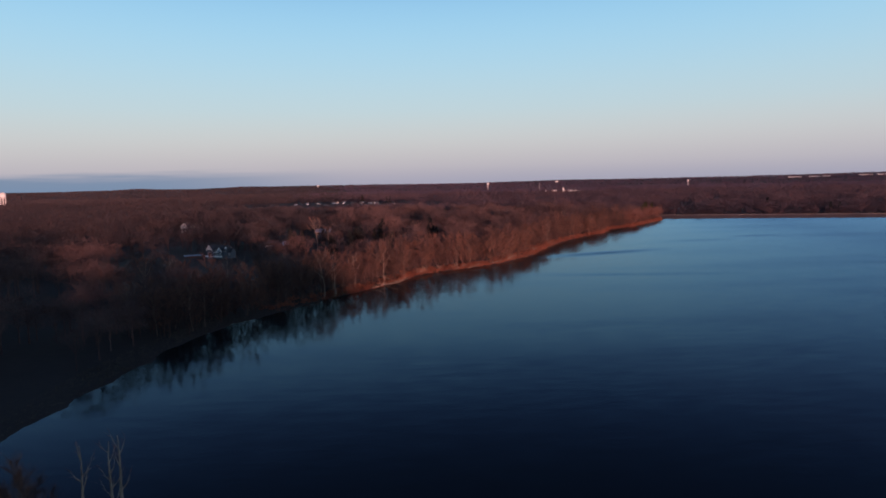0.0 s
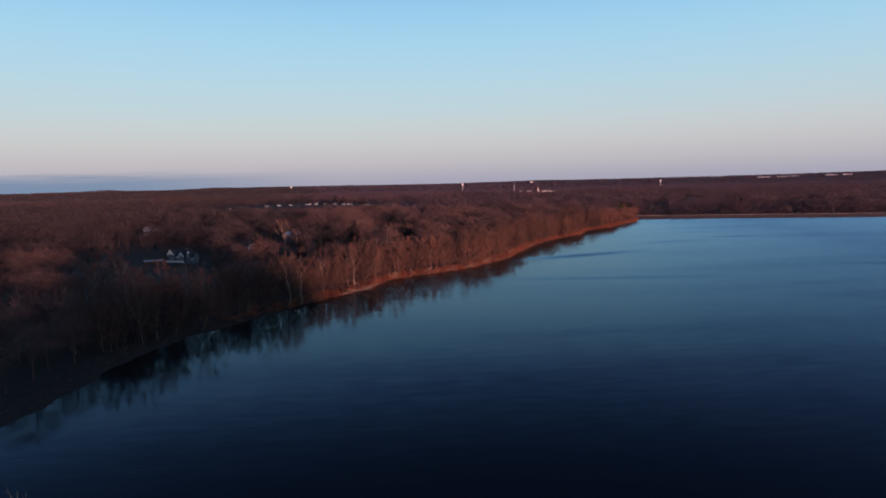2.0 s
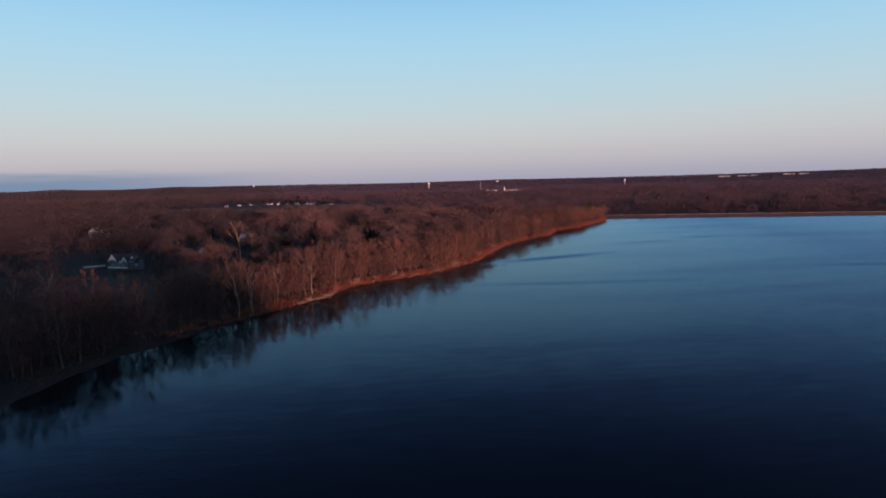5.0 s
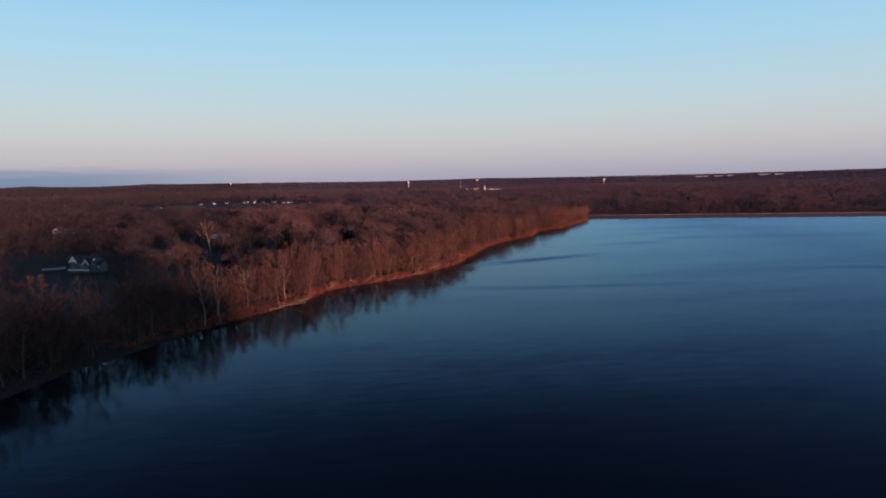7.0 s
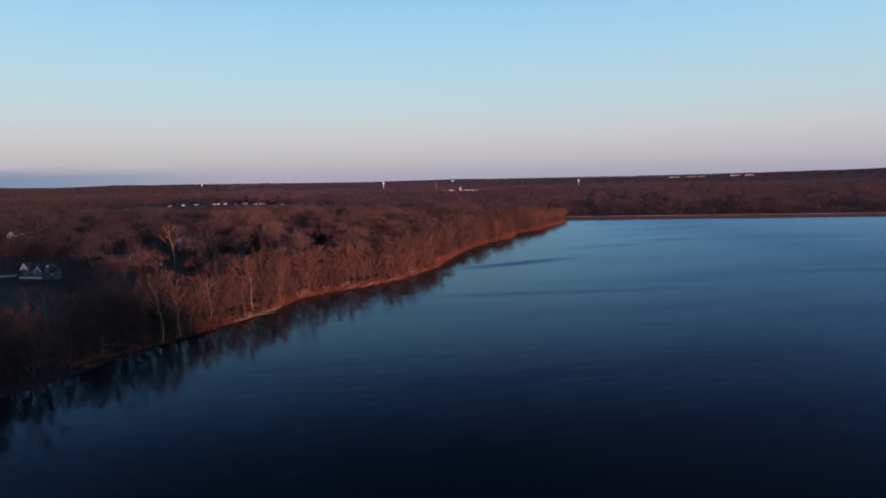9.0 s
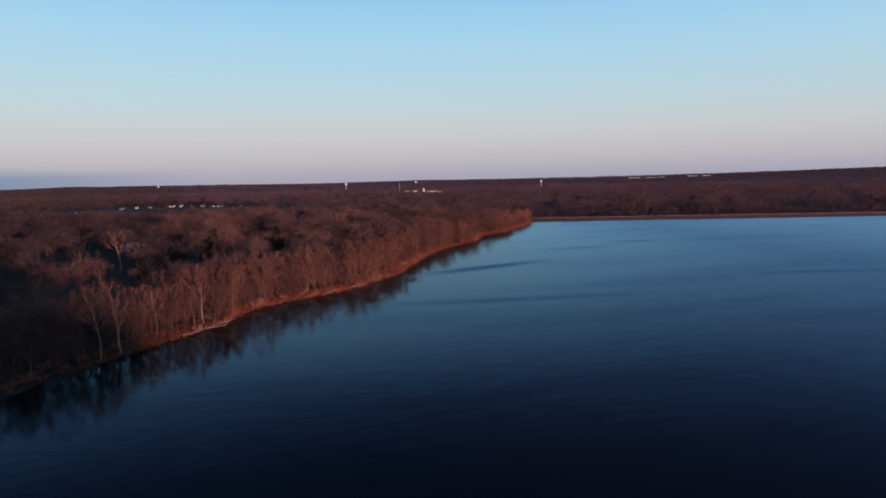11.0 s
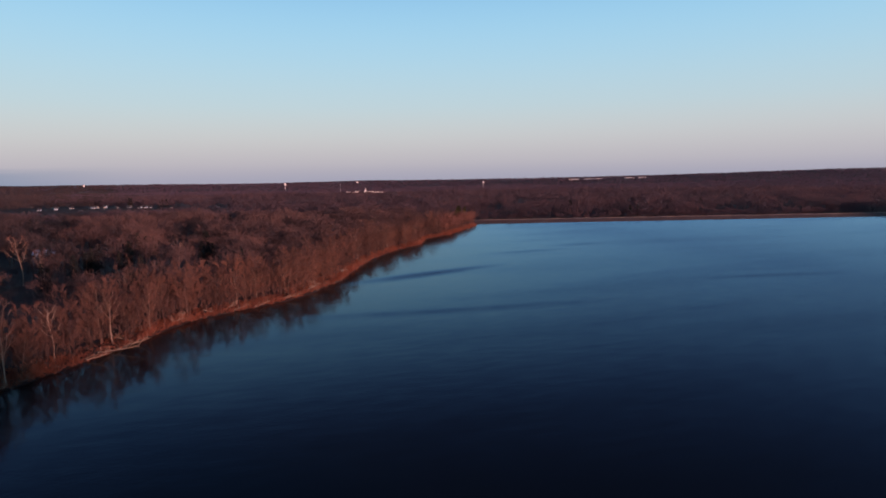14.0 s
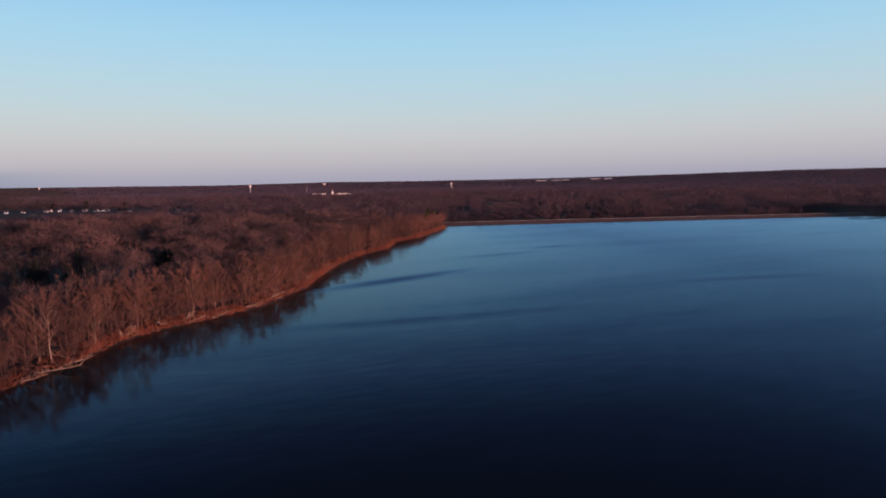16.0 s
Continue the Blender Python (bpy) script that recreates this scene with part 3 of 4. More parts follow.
def woodland(name, pts, rng, kinds, tall, label, mat, squat=1.0, emergent=0.0):
    """All trees of a stretch as one mesh."""
    vs, ts, base = [], [], 0
    z = height(pts[:, 0], pts[:, 1])
    which = rng.integers(0, len(kinds), len(pts))
    for k, (v, t) in enumerate(kinds):
        sel = which == k
        n_ = int(sel.sum())
        if not n_:
            continue
        s = rng.uniform(*tall, n_)
        # groves of taller and lower trees
        deep_in = np.exp(-((pts[sel, 0] + 250) / 190) ** 2 - ((pts[sel, 1] - 520) / 260) ** 2)
        s *= 1 + (0.5 + 0.55 * deep_in) * groves(pts[sel, 0], pts[sel, 1])
        # a few trees overtop the rest
        s *= np.where(rng.uniform(0, 1, n_) < emergent, rng.uniform(1.2, 1.5, n_), 1.0)
        # younger growth below the white house
        s *= 1 - 0.7 * np.exp(-((pts[sel, 0] + 190) / 48) ** 2 - ((pts[sel, 1] - 390) / 60) ** 2)
        # lower growth before the far streets
        for cx, cy, a_, b2 in ((-250, 1230, 210, 120), (450, 2230, 170, 190), (-285, 585, 40, 45)):
            s *= 1 - 0.55 * np.exp(-((pts[sel, 0] - cx) / a_) ** 2 - ((pts[sel, 1] - cy) / b2) ** 2)
        s = np.minimum(s, rng.uniform(22, 27, n_))
        w = s * rng.uniform(0.85, 1.3, n_) * squat
        a = rng.uniform(0, 6.28, n_)
        c_, s_ = np.cos(a)[:, None], np.sin(a)[:, None]
        q = np.empty((n_, len(v), 3))
        q[..., 0] = (v[None, :, 0] * c_ - v[None, :, 1] * s_) * w[:, None] + pts[sel, 0][:, None]
        q[..., 1] = (v[None, :, 0] * s_ + v[None, :, 1] * c_) * w[:, None] + pts[sel, 1][:, None]
        q[..., 2] = v[None, :, 2] * s[:, None] + z[sel][:, None]
        vs.append(q.reshape(-1, 3))
        ts.append((t[None] + (np.arange(n_) * len(v))[:, None, None] + base).reshape(-1, 3))
        base += n_ * len(v)
    ob = new(name, arrays(name, np.concatenate(vs), np.concatenate(ts), mat))
    return tagged(ob, label, "woods", kind="stuff")


def groves(x, y):
    """Patchy growth from -1 to 1: low values are gaps."""
    return np.array([noise.noise((u / 26, v / 26, 3.7)) * 0.8 + noise.noise((u / 80, v / 80, 9.1)) * 0.5 for u, v in zip(x, y)])


def chosen(p, near, far, lake_gap):
    r = np.hypot(p[:, 0] + 34, p[:, 1] - 40)
    d = shore_distance(p[:, 0], p[:, 1])
    keep = (r > near) & (r <= far) & (d > lake_gap) & ~open_ground(p[:, 0], p[:, 1])
    return p[keep], d[keep]


p, rng = spots(-720, 900, -60, 1000, 8.8, 5)
p, d = chosen(p, 0, 880, 3.0)
# the hollow round the houses is thinly grown
hollow = np.exp(-((p[:, 0] + 210) / 180) ** 2 - ((p[:, 1] - 500) / 200) ** 2)
hollow += 1.3 * np.exp(-((p[:, 0] + 88) / 62) ** 2 - ((p[:, 1] - 470) / 55) ** 2)
keep = groves(p[:, 0], p[:, 1]) > -0.20 + 0.22 * hollow
p, d = p[keep], d[keep]
seen = in_view(p[:, 0], p[:, 1], -47) & (p[:, 1] > 60) & ((d > 14) | (p[:, 1] > 240))
shown = (d < 23) & (p[:, 1] > 225) & (p[:, 0] < 285)
p = p[seen & ~shown]
close = np.hypot(p[:, 0] + 34, p[:, 1] - 80) < 400
woodland("far_shore_woods", far_shore, rng, [unit_tree(25 + i, 300, 0.0042, 12, True, 1.1) for i in range(5)], (13, 22), "bare trees along the far bank near the dam, coloured brighter as if in stronger sun", BRIGHT_TWIG, 1.1, 0.1)
woodland("near_woods", p[close], rng, [unit_tree(20 + i, 520, 0.0030, 16, True, 1.0) for i in range(6)], (12, 23), "bare reddish-brown winter woodland behind the lake shore", OAK_TWIG, 1.2, 0.03)
# trees on this side take the dimmed twig tones
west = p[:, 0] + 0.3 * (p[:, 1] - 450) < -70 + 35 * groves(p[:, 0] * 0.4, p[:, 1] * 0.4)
INNER = [unit_tree(30 + i, 270, 0.0050, 9, True, 1.1) for i in range(6)]
woodland("inner_woods", p[~close & ~west], rng, INNER, (12, 23), "bare brown winter woodland behind the shore", OAK_TWIG, 1.25, 0.09)
woodland("oak_woods", p[~close & west], rng, INNER, (12, 23), "bare brown woods around the houses, coloured darker for dimmer light", DIM_TWIG, 1.25, 0.09)

# low thicket in the hollows, kept clear of the houses
p, rng = spots(-330, -30, 380, 700, 5.6, 15)
ok = open_ground(p[:, 0], p[:, 1]) & (shore_distance(p[:, 0], p[:, 1]) > 20)
for cx, cy, a_, b2 in ((-200, 448, 26, 22), (-221, 464, 20, 12), (-304, 672, 16, 16), (-139, 562, 12, 16), (-174, 514, 10, 10), (-156, 496, 10, 10)):
    ok &= ((p[:, 0] - cx) / a_) ** 2 + ((p[:, 1] - cy) / b2) ** 2 > 1
woodland("hollow_thicket", p[ok], rng, [unit_tree(110 + i, 70, 0.009, 4, True, 1.3) for i in range(4)], (3, 9), "low dull thicket in the hollows between the trees", DIM_TWIG, 1.3)

p, rng = spots(-900, 1250, 0, 1350, 9.6, 6)
p, d = chosen(p, 880, 1260, 4.0)
p = p[in_view(p[:, 0], p[:, 1]) & (groves(p[:, 0] * 0.7, p[:, 1] * 0.7) > -0.2)]
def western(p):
    """The western side of the woods, where the twigs are coloured dimmer."""
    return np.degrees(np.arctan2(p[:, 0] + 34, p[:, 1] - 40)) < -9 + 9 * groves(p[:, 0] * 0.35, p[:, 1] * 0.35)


MIDDLE, west = [unit_tree(40 + i, 80, 0.0098, 3, True, 1.2) for i in range(6)], western(p)
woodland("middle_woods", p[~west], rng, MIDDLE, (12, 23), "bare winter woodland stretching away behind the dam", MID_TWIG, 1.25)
woodland("western_oak_woods", p[west], rng, MIDDLE, (12, 23), "bare brown woods beyond the houses, coloured darker for dimmer light", DIM_TWIG, 1.25)

p, rng = spots(-1700, 2100, 0, 2300, 11.5, 7)
p, d = chosen(p, 1260, 2150, 4.0)
p = p[in_view(p[:, 0], p[:, 1]) & (groves(p[:, 0] * 0.5, p[:, 1] * 0.5) > -0.22)]
OUTER, west = [unit_tree(50 + i, 25, 0.021, 0, False, 1.5) for i in range(6)], western(p)
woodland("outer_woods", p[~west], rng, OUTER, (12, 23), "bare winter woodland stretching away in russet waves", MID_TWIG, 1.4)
woodland("outer_oak_woods", p[west], rng, OUTER, (12, 23), "bare brown woods far beyond the houses, coloured darker for dimmer light", DIM_TWIG, 1.4)

def far_tree(seed, count):
    """A distant clump of upright boughs, one unit tall."""
    random.seed(seed)
    bw = Bundle()
    for _ in range(count):
        a, r, t = rnd(0, 6.28), rnd(0, 0.28), rnd(0, 6.28)
        c_, z0 = Vector((math.cos(a) * r, math.sin(a) * r, 0)), rnd(0.0, 0.5)
        side = Vector((math.cos(t), math.sin(t), 0)) * rnd(0.04, 0.09)
        top = Vector((rnd(-0.04, 0.04), rnd(-0.04, 0.04), rnd(0.3, 0.5)))
        bw.v += [c_ - side + Vector((0, 0, z0)), c_ + side + Vector((0, 0, z0)), c_ + top + Vector((0, 0, z0))]
        bw.t.append((bw.n, bw.n + 1, bw.n + 2))
        bw.n += 3
    return np.array([tuple(q) for q in bw.v]), np.array(bw.t)


p, rng = spots(-3900, 4700, 200, 4800, 17.5, 8)
p, d = chosen(p, 2150, 4700, 4.0)
p = p[in_view(p[:, 0], p[:, 1])]
FAR, west = [far_tree(60 + i, 7) for i in range(5)], western(p)
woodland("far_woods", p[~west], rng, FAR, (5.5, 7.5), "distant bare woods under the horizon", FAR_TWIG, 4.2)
woodland("far_oak_woods", p[west], rng, FAR, (5.5, 7.5), "bare woods on the far western skyline, coloured darker for dimmer light", DIM_TWIG, 4.2)

# close young growth along the foot of the dam
rng = np.random.default_rng(13)
u, v = rng.uniform(-4, 560, 900), rng.uniform(36, 74, 900)
p = np.stack([DAM_A.x + DAM_DIR.x * u + DAM_OUT.x * v, DAM_A.y + DAM_DIR.y * u + DAM_OUT.y * v], -1)
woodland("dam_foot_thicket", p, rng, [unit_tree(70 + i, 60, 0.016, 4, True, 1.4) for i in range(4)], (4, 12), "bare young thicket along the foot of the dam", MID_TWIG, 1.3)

# woods behind and beside the flight, which throw the long shadows
p, rng = spots(-620, 1000, -430, 330, 18, 9)
d = shore_distance(p[:, 0], p[:, 1])
hid = ~in_view(p[:, 0], p[:, 1], -47) | (p[:, 1] < 60)
hid &= np.abs(p[:, 1] + 235 + 0.3 * p[:, 0]) > 30
hid &= (p[:, 1] < 46) | (p[:, 0] < -135) | (p[:, 0] > 300)
low = np.hypot(p[:, 0] + 36, p[:, 1] + 10) > 14
woodland("near_shore_woods", p[(d > 4) & hid & low], rng, [unit_tree(80 + i, 22, 0.020, 3) for i in range(4)], (15, 21), "bare woods on the near shore of the reservoir", TWIG)

# close row of woods on the crest of the added ridge, softening its shadow
rng = np.random.default_rng(10)
u = rng.uniform(-560, 268, 630)
p = np.stack([u, -235 - 0.3 * u + rng.uniform(-26, 26, len(u))], -1)
woodland("ridge_woods", p, rng, [unit_tree(85 + i, 54, 0.020, 4, True, 1.5) for i in range(4)], (5, 11), "unseen bare woods added along the shading ridge behind the near shore", OAK_TWIG, 1.3)

# ---- dam ----
def strip(name, rows, mat, parent=None):
    """A long form along the dam from (offset, height) rows."""
    bm = bmesh.new()
    L = (DAM_B - DAM_A).length
    rings = []
    for k in range(57):
        u = -14 + (L + 34) * k / 56
        o = DAM_A + DAM_DIR * u
        rings.append([bm.verts.new((o.x + DAM_OUT.x * v, o.y + DAM_OUT.y * v, z + 0.12 * math.sin(k * 1.7 + v))) for v, z in rows])
    for a_, b2 in zip(rings, rings[1:]):
        for i in range(len(rows) - 1):
            bm.faces.new((a_[i], b2[i], b2[i + 1], a_[i + 1]))
    return part(name, bm, mat, parent)


dam = tagged(new("earth_dam"), "long straight earthen dam with a pale crest track", "dam", kind="structure")
strip("embankment", [(-6, -2.5), (0, 0.1), (9, 3.2), (12, 4.0), (18, 4.0), (34, 0.5), (38, -1)], EARTH, dam)
strip("crest_track", [(12.6, 3.9), (12.8, 4.3), (16.6, 4.3), (16.8, 3.9)], GRAVEL, dam)

# ---- shore growth ----
FALLEN = [(-51, 384, 20), (-60, 354, 150), (-66, 342, -20), (-28, 400, 35), (26, 455, 200), (12, 434, 40), (40, 484, 60), (66, 545, 250), (-2, 418, -10), (-78, 325, 160)]

def clump(seed, count, wide, up=0.9):
    random.seed(seed)
    bw = Bundle()
    for _ in range(count):
        a, r = rnd(0, 6.28), rnd(0, 0.35)
        s = Vector((math.cos(a) * r, math.sin(a) * r, rnd(-0.05, 0.25)))
        w = Vector((math.cos(a) * rnd(0.2, 1), math.sin(a) * rnd(0.2, 1), up + rnd(-0.5, 0.8))).normalized()
        bw.sliver(s, s + w * rnd(0.35, 0.85), wide * rnd(0.6, 1.4))
    return np.array([tuple(q) for q in bw.v]), np.array(bw.t)


p, rng = spots(-150, 300, 225, 870, 1.8, 21)
d = shore_distance(p[:, 0], p[:, 1])
p = p[(d > 0.6) & (d < 13) & (p[:, 1] > 270 + rng.uniform(0, 45, len(d))) & (rng.uniform(0, 1, len(d)) < 1.05 - d / 16) & ~open_ground(p[:, 0], p[:, 1])]
woodland("shore_brush", p, rng, [clump(90 + i, 26, 0.032) for i in range(5)], (1.2, 3.4), "russet leafless brush along the lake bank", BRUSH, 1.5)

p, rng = spots(-180, 300, 225, 870, 3.9, 22)
d = shore_distance(p[:, 0], p[:, 1])
p = p[(d > 3) & (d < 40) & ~open_ground(p[:, 0], p[:, 1])]
woodland("saplings", p, rng, [unit_tree(100 + i, 74, 0.0070, 5, True, 1.2) for i in range(5)], (4, 13), "thin bare saplings under the shore trees", TWIG, 1.0)

p, rng = spots(-190, -60, 60, 262, 1.7, 23)
d = shore_distance(p[:, 0], p[:, 1])
p = p[(d > 1.0) & (d < 12) & (p[:, 0] < -112)]
woodland("bank_grass", p, rng, [clump(120 + i, 12, 0.03, 1.4) for i in range(4)], (0.4, 1.1), "rough dry grass on the open bank of the cove", GRASS, 1.6)

# dark evergreens in loose groups
fir = tree_thing("evergreen", *conifer(31, 20), BARK, NEEDLE, "dark green conifer standing among bare trees")
tagged(fir, group="evergreens")
rng = np.random.default_rng(77)
for i, (x, y) in enumerate(FIRS):
    m = pose(x, y, float(height(x, y)), 0, 0, rng.uniform(0, 360))
    if i:
        t_ = copy_thing(fir, m)
    else:
        t_, fir.matrix_basis = fir, m
    s = rng.uniform(0.75, 1.15) * (0.95 if -125 < x < -40 and 400 < y < 620 else 0.9)
    t_.scale = (s * 1.25, s * 1.25, s * 0.9)

pine = tree_thing("pine", *conifer(33, 15), BARK, PINE, "olive-green pine at the end of the dam")
tagged(pine, group="pines")
for i, (x, y, s) in enumerate([(245, 832, 0.9), (252, 843, 1.0), (262, 853, 0.85), (239, 821, 0.8), (256, 860, 0.95), (268, 866, 0.9)]):
    m = pose(x, y, float(height(x, y)), 0, 0, 50 * i)
    t_ = copy_thing(pine, m) if i else pine
    t_.matrix_basis = m
    t_.scale = (s * 1.5, s * 1.5, s * 1.65)

# tall pale-barked trees that stand out
PALES = [tree_thing("sycamore", *bare_tree(41, 24, 5.0, limbs=11, low=0.45, twigs=4, fan=1.0, stout=1.2), SYCAMORE, TWIG, "tall pale-barked bare sycamore rising above the brown woods"),
         tree_thing("sycamore", *bare_tree(42, 22, 4.2, limbs=9, low=0.4, twigs=4, fan=1.4, stout=1.2), SYCAMORE, TWIG, "pale upright bare tree near the lake shore")]
for i, (x, y, s) in enumerate([(-129, 484, 1.15), (-91, 317, 0.98), (-93, 303, 1.0), (-88, 309, 0.9), (-81, 332, 0.85), (-66, 350, 0.9), (20, 540, 0.8), (28, 548, 0.85), (-53, 512, 0.9),
                               (106, 700, 0.95), (112, 712, 0.9), (93, 660, 0.9), (-120, 488, 0.8), (-139, 322, 0.85), (-172, 308, 0.9), (-178, 292, 0.85), (-150, 330, 0.75),
                               (-56, 372, 0.8), (-22, 412, 0.75), (2, 428, 0.8), (44, 520, 0.8), (66, 560, 0.85), (-100, 348, 0.85), (160, 712, 0.8), (-60, 440, 0.85), (-10, 470, 0.8),
                               (30, 485, 0.8), (52, 540, 0.75), (60, 552, 0.85), (80, 588, 0.8), (92, 604, 0.9), (110, 632, 0.85), (128, 650, 0.8), (146, 680, 0.85), (20, 470, 0.7), (-12, 425, 0.75), (-30, 412, 0.7)]):
    m = pose(x, y, float(height(x, y)), rng.uniform(-3, 3), rng.uniform(-3, 3), rng.uniform(0, 360))
    k = i % 2
    if i > 1:
        t_ = copy_thing(PALES[k], m)
    else:
        t_, PALES[k].matrix_basis = PALES[k], m
    tagged(t_, group="pale trees")
    t_.scale = (s, s, s)

# a broad oak standing apart in the shaded woods
oak = tagged(tree_thing("oak_tree", *bare_tree(48, 17, 9.0, limbs=22, forks=6, twigs=26, low=0.3, fan=0.35, fine=0.9, stout=1.3), BARK, TWIG, "broad domed bare oak in the shaded woods"), group="broad oaks")
oak.matrix_basis = pose(-133, 346, float(height(-133, 346)) + 1.0)
for x, y, s in [(-176, 330, 0.8), (-205, 352, 0.75), (-160, 300, 0.7)]:
    t_ = copy_thing(oak, pose(x, y, float(height(x, y)), 0, 0, 90 * x))
    t_.scale = (s, s, s)

# bleached snags below the start of the flight
for i, (x, y, tall) in enumerate([(-90.5, 90, 20), (-92.3, 88.5, 19), (-96.5, 89, 18.5), (-104, 84, 15.5), (-89, 84, 12)]):
    t_ = tree_thing("dead_tree", *bare_tree(51 + i, tall, 1.9, limbs=5, forks=2, twigs=1, low=0.4, fan=1.7, fine=0.5, stout=1.7), BLEACHED, BRUSH, "bleached forked dead tree at the water's edge")
    t_.matrix_basis = pose(x, y, float(height(x, y)) - 0.05, 0, 0, 40 * i)
    tagged(t_, group="dead trees")


def driftwood(seed, length):
    random.seed(seed)
    bw = Bundle()
    pts = [Vector((length * k / 4, 0.25 * math.sin(k * 1.3 + seed), 0.12 * k * rnd(0.4, 1.2))) for k in range(5)]
    bw.tube(pts, [0.17, 0.15, 0.12, 0.08, 0.03], 6)
    for k in (1, 2, 3, 3):
        q = pts[k] + Vector((rnd(0.4, 1.6), rnd(-1.6, 1.6), rnd(0.3, 2.0)))
        bw.tube([pts[k], q], [0.10, 0.03], 4)
    return bw


logs = [tagged(new("driftwood_log", driftwood(61 + i, 7 + 1.5 * i).mesh("driftwood_log", WOODLOG)), "bleached fallen trunk with branch stubs on the bank", "log", "driftwood") for i in range(3)]
count = 0
for i in range(10, len(SHORE) - 1):
    (x0, y0), (x1, y1) = SHORE[i], SHORE[i + 1]
    seg = math.hypot(x1 - x0, y1 - y0)
    out = math.degrees(math.atan2(-(x1 - x0), y1 - y0))
    for k in range(1 if i % 3 else 3):
        f = rng.uniform(0.05, 0.95)
        nx, ny = (y1 - y0) / seg, -(x1 - x0) / seg
        back = rng.uniform(1.0, 3.5)
        x, y = x0 + (x1 - x0) * f - nx * back, y0 + (y1 - y0) * f - ny * back
        m = pose(x, y, max(0.15, float(height(x, y))) + 0.22, 0, rng.uniform(-16, 2), out + rng.choice([-1, 1]) * rng.uniform(5, 70))
        if count < 3:
            logs[count].matrix_basis = m
        else:
            t_ = copy_thing(logs[count % 3], m)
            t_.scale = (rng.uniform(0.5, 1.0),) * 3
        count += 1
# heaped bleached trunks where the bank has slumped
pale_log = None
for i, (x, y) in enumerate([(-49, 377), (-47, 379), (-61, 344), (-58, 349), (-64, 341), (-13, 402), (-22, 398), (-30, 395), (22, 447), (41, 490), (-70, 331), (64, 536), (-88, 306)]):
    m = pose(x - 1.5, y + 1.5, max(0.2, float(height(x - 1.5, y + 1.5))) + 0.3, 0, rng.uniform(-15, 0), rng.uniform(-150, 30))
    if pale_log is None:
        bw = driftwood(75, 9)
        pale_log = tagged(new("bleached_log", bw.mesh("bleached_log", BLEACHED)), "bleached bare trunk leaning on the slumped bank", "log", "bleached logs")
        pale_log.matrix_basis = m
        pale_log.scale = (1, 1.3, 1.3)
    else:
        copy_thing(pale_log, m)
def fallen_tree(seed, length):
    """A toppled trunk with a fan of broken boughs at its crown end."""
    random.seed(seed)
    bw = Bundle()
    pts = [Vector((length * k / 5, 0.3 * math.sin(k * 1.1 + seed), 0.10 * k)) for k in range(6)]
    bw.tube(pts, [0.26, 0.24, 0.2, 0.16, 0.11, 0.04], 6)
    for i in range(9):
        p0 = pts[2].lerp(pts[5], i / 9)
        a = rnd(-1.0, 1.0)
        q = p0 + Vector((math.cos(a), math.sin(a) * 1.4, rnd(0.15, 1.0))).normalized() * rnd(2.0, 4.6)
        m_ = p0.lerp(q, 0.55) + Vector((0, 0, rnd(-0.2, 0.3)))
        bw.tube([p0, m_, q], [0.10, 0.07, 0.025], 4)
        for _ in range(3):
            e = m_.lerp(q, rnd(0, 0.8))
            bw.tube([e, e + Vector((rnd(-0.3, 1.0), rnd(-0.9, 0.9), rnd(0.1, 0.9)))], [0.045, 0.015], 3)
    return bw


downed = [tagged(new("fallen_tree", fallen_tree(81 + i, 8 + 1.5 * i).mesh("fallen_tree", BLEACHED)), "toppled bleached tree with broken boughs at the waterline", "fallen tree", "fallen trees") for i in range(3)]
for i, (x, y, turn) in enumerate(FALLEN):
    m = pose(x, y, max(0.25, float(height(x, y))) + 0.3, 0, -6, turn)
    if i < 3:
        downed[i].matrix_basis = m
    else:
        copy_thing(downed[i % 3], m)
# one bleached snag standing in the shallows
t_ = tagged(new("driftwood_log", driftwood(71, 6).mesh("driftwood_log", WOODLOG)), "bleached branching snag stranded at the waterline", "log", "driftwood")
t_.matrix_basis = pose(50, 513, 0.1, 0, -28, 60)

bm = bmesh.new()
lathe(bm, [(0.3, -0.5), (0.55, -0.2), (0.6, 0.2), (0.45, 0.55), (0.16, 0.75), (0.14, 1.5)], 14)
buoy = tagged(new("marker_buoy"), "small dark marker buoy afloat on the reservoir", "buoy")
part("float", bm, ROOF, buoy)
bm = bmesh.new()
lathe(bm, [(0.3, 1.45), (0.32, 1.75), (0.05, 2.1)], 10)
part("topmark", bm, ROOF, buoy)
buoy.matrix_basis = pose(79, 502, 0)
buoy.scale = (0.6, 0.6, 0.6)


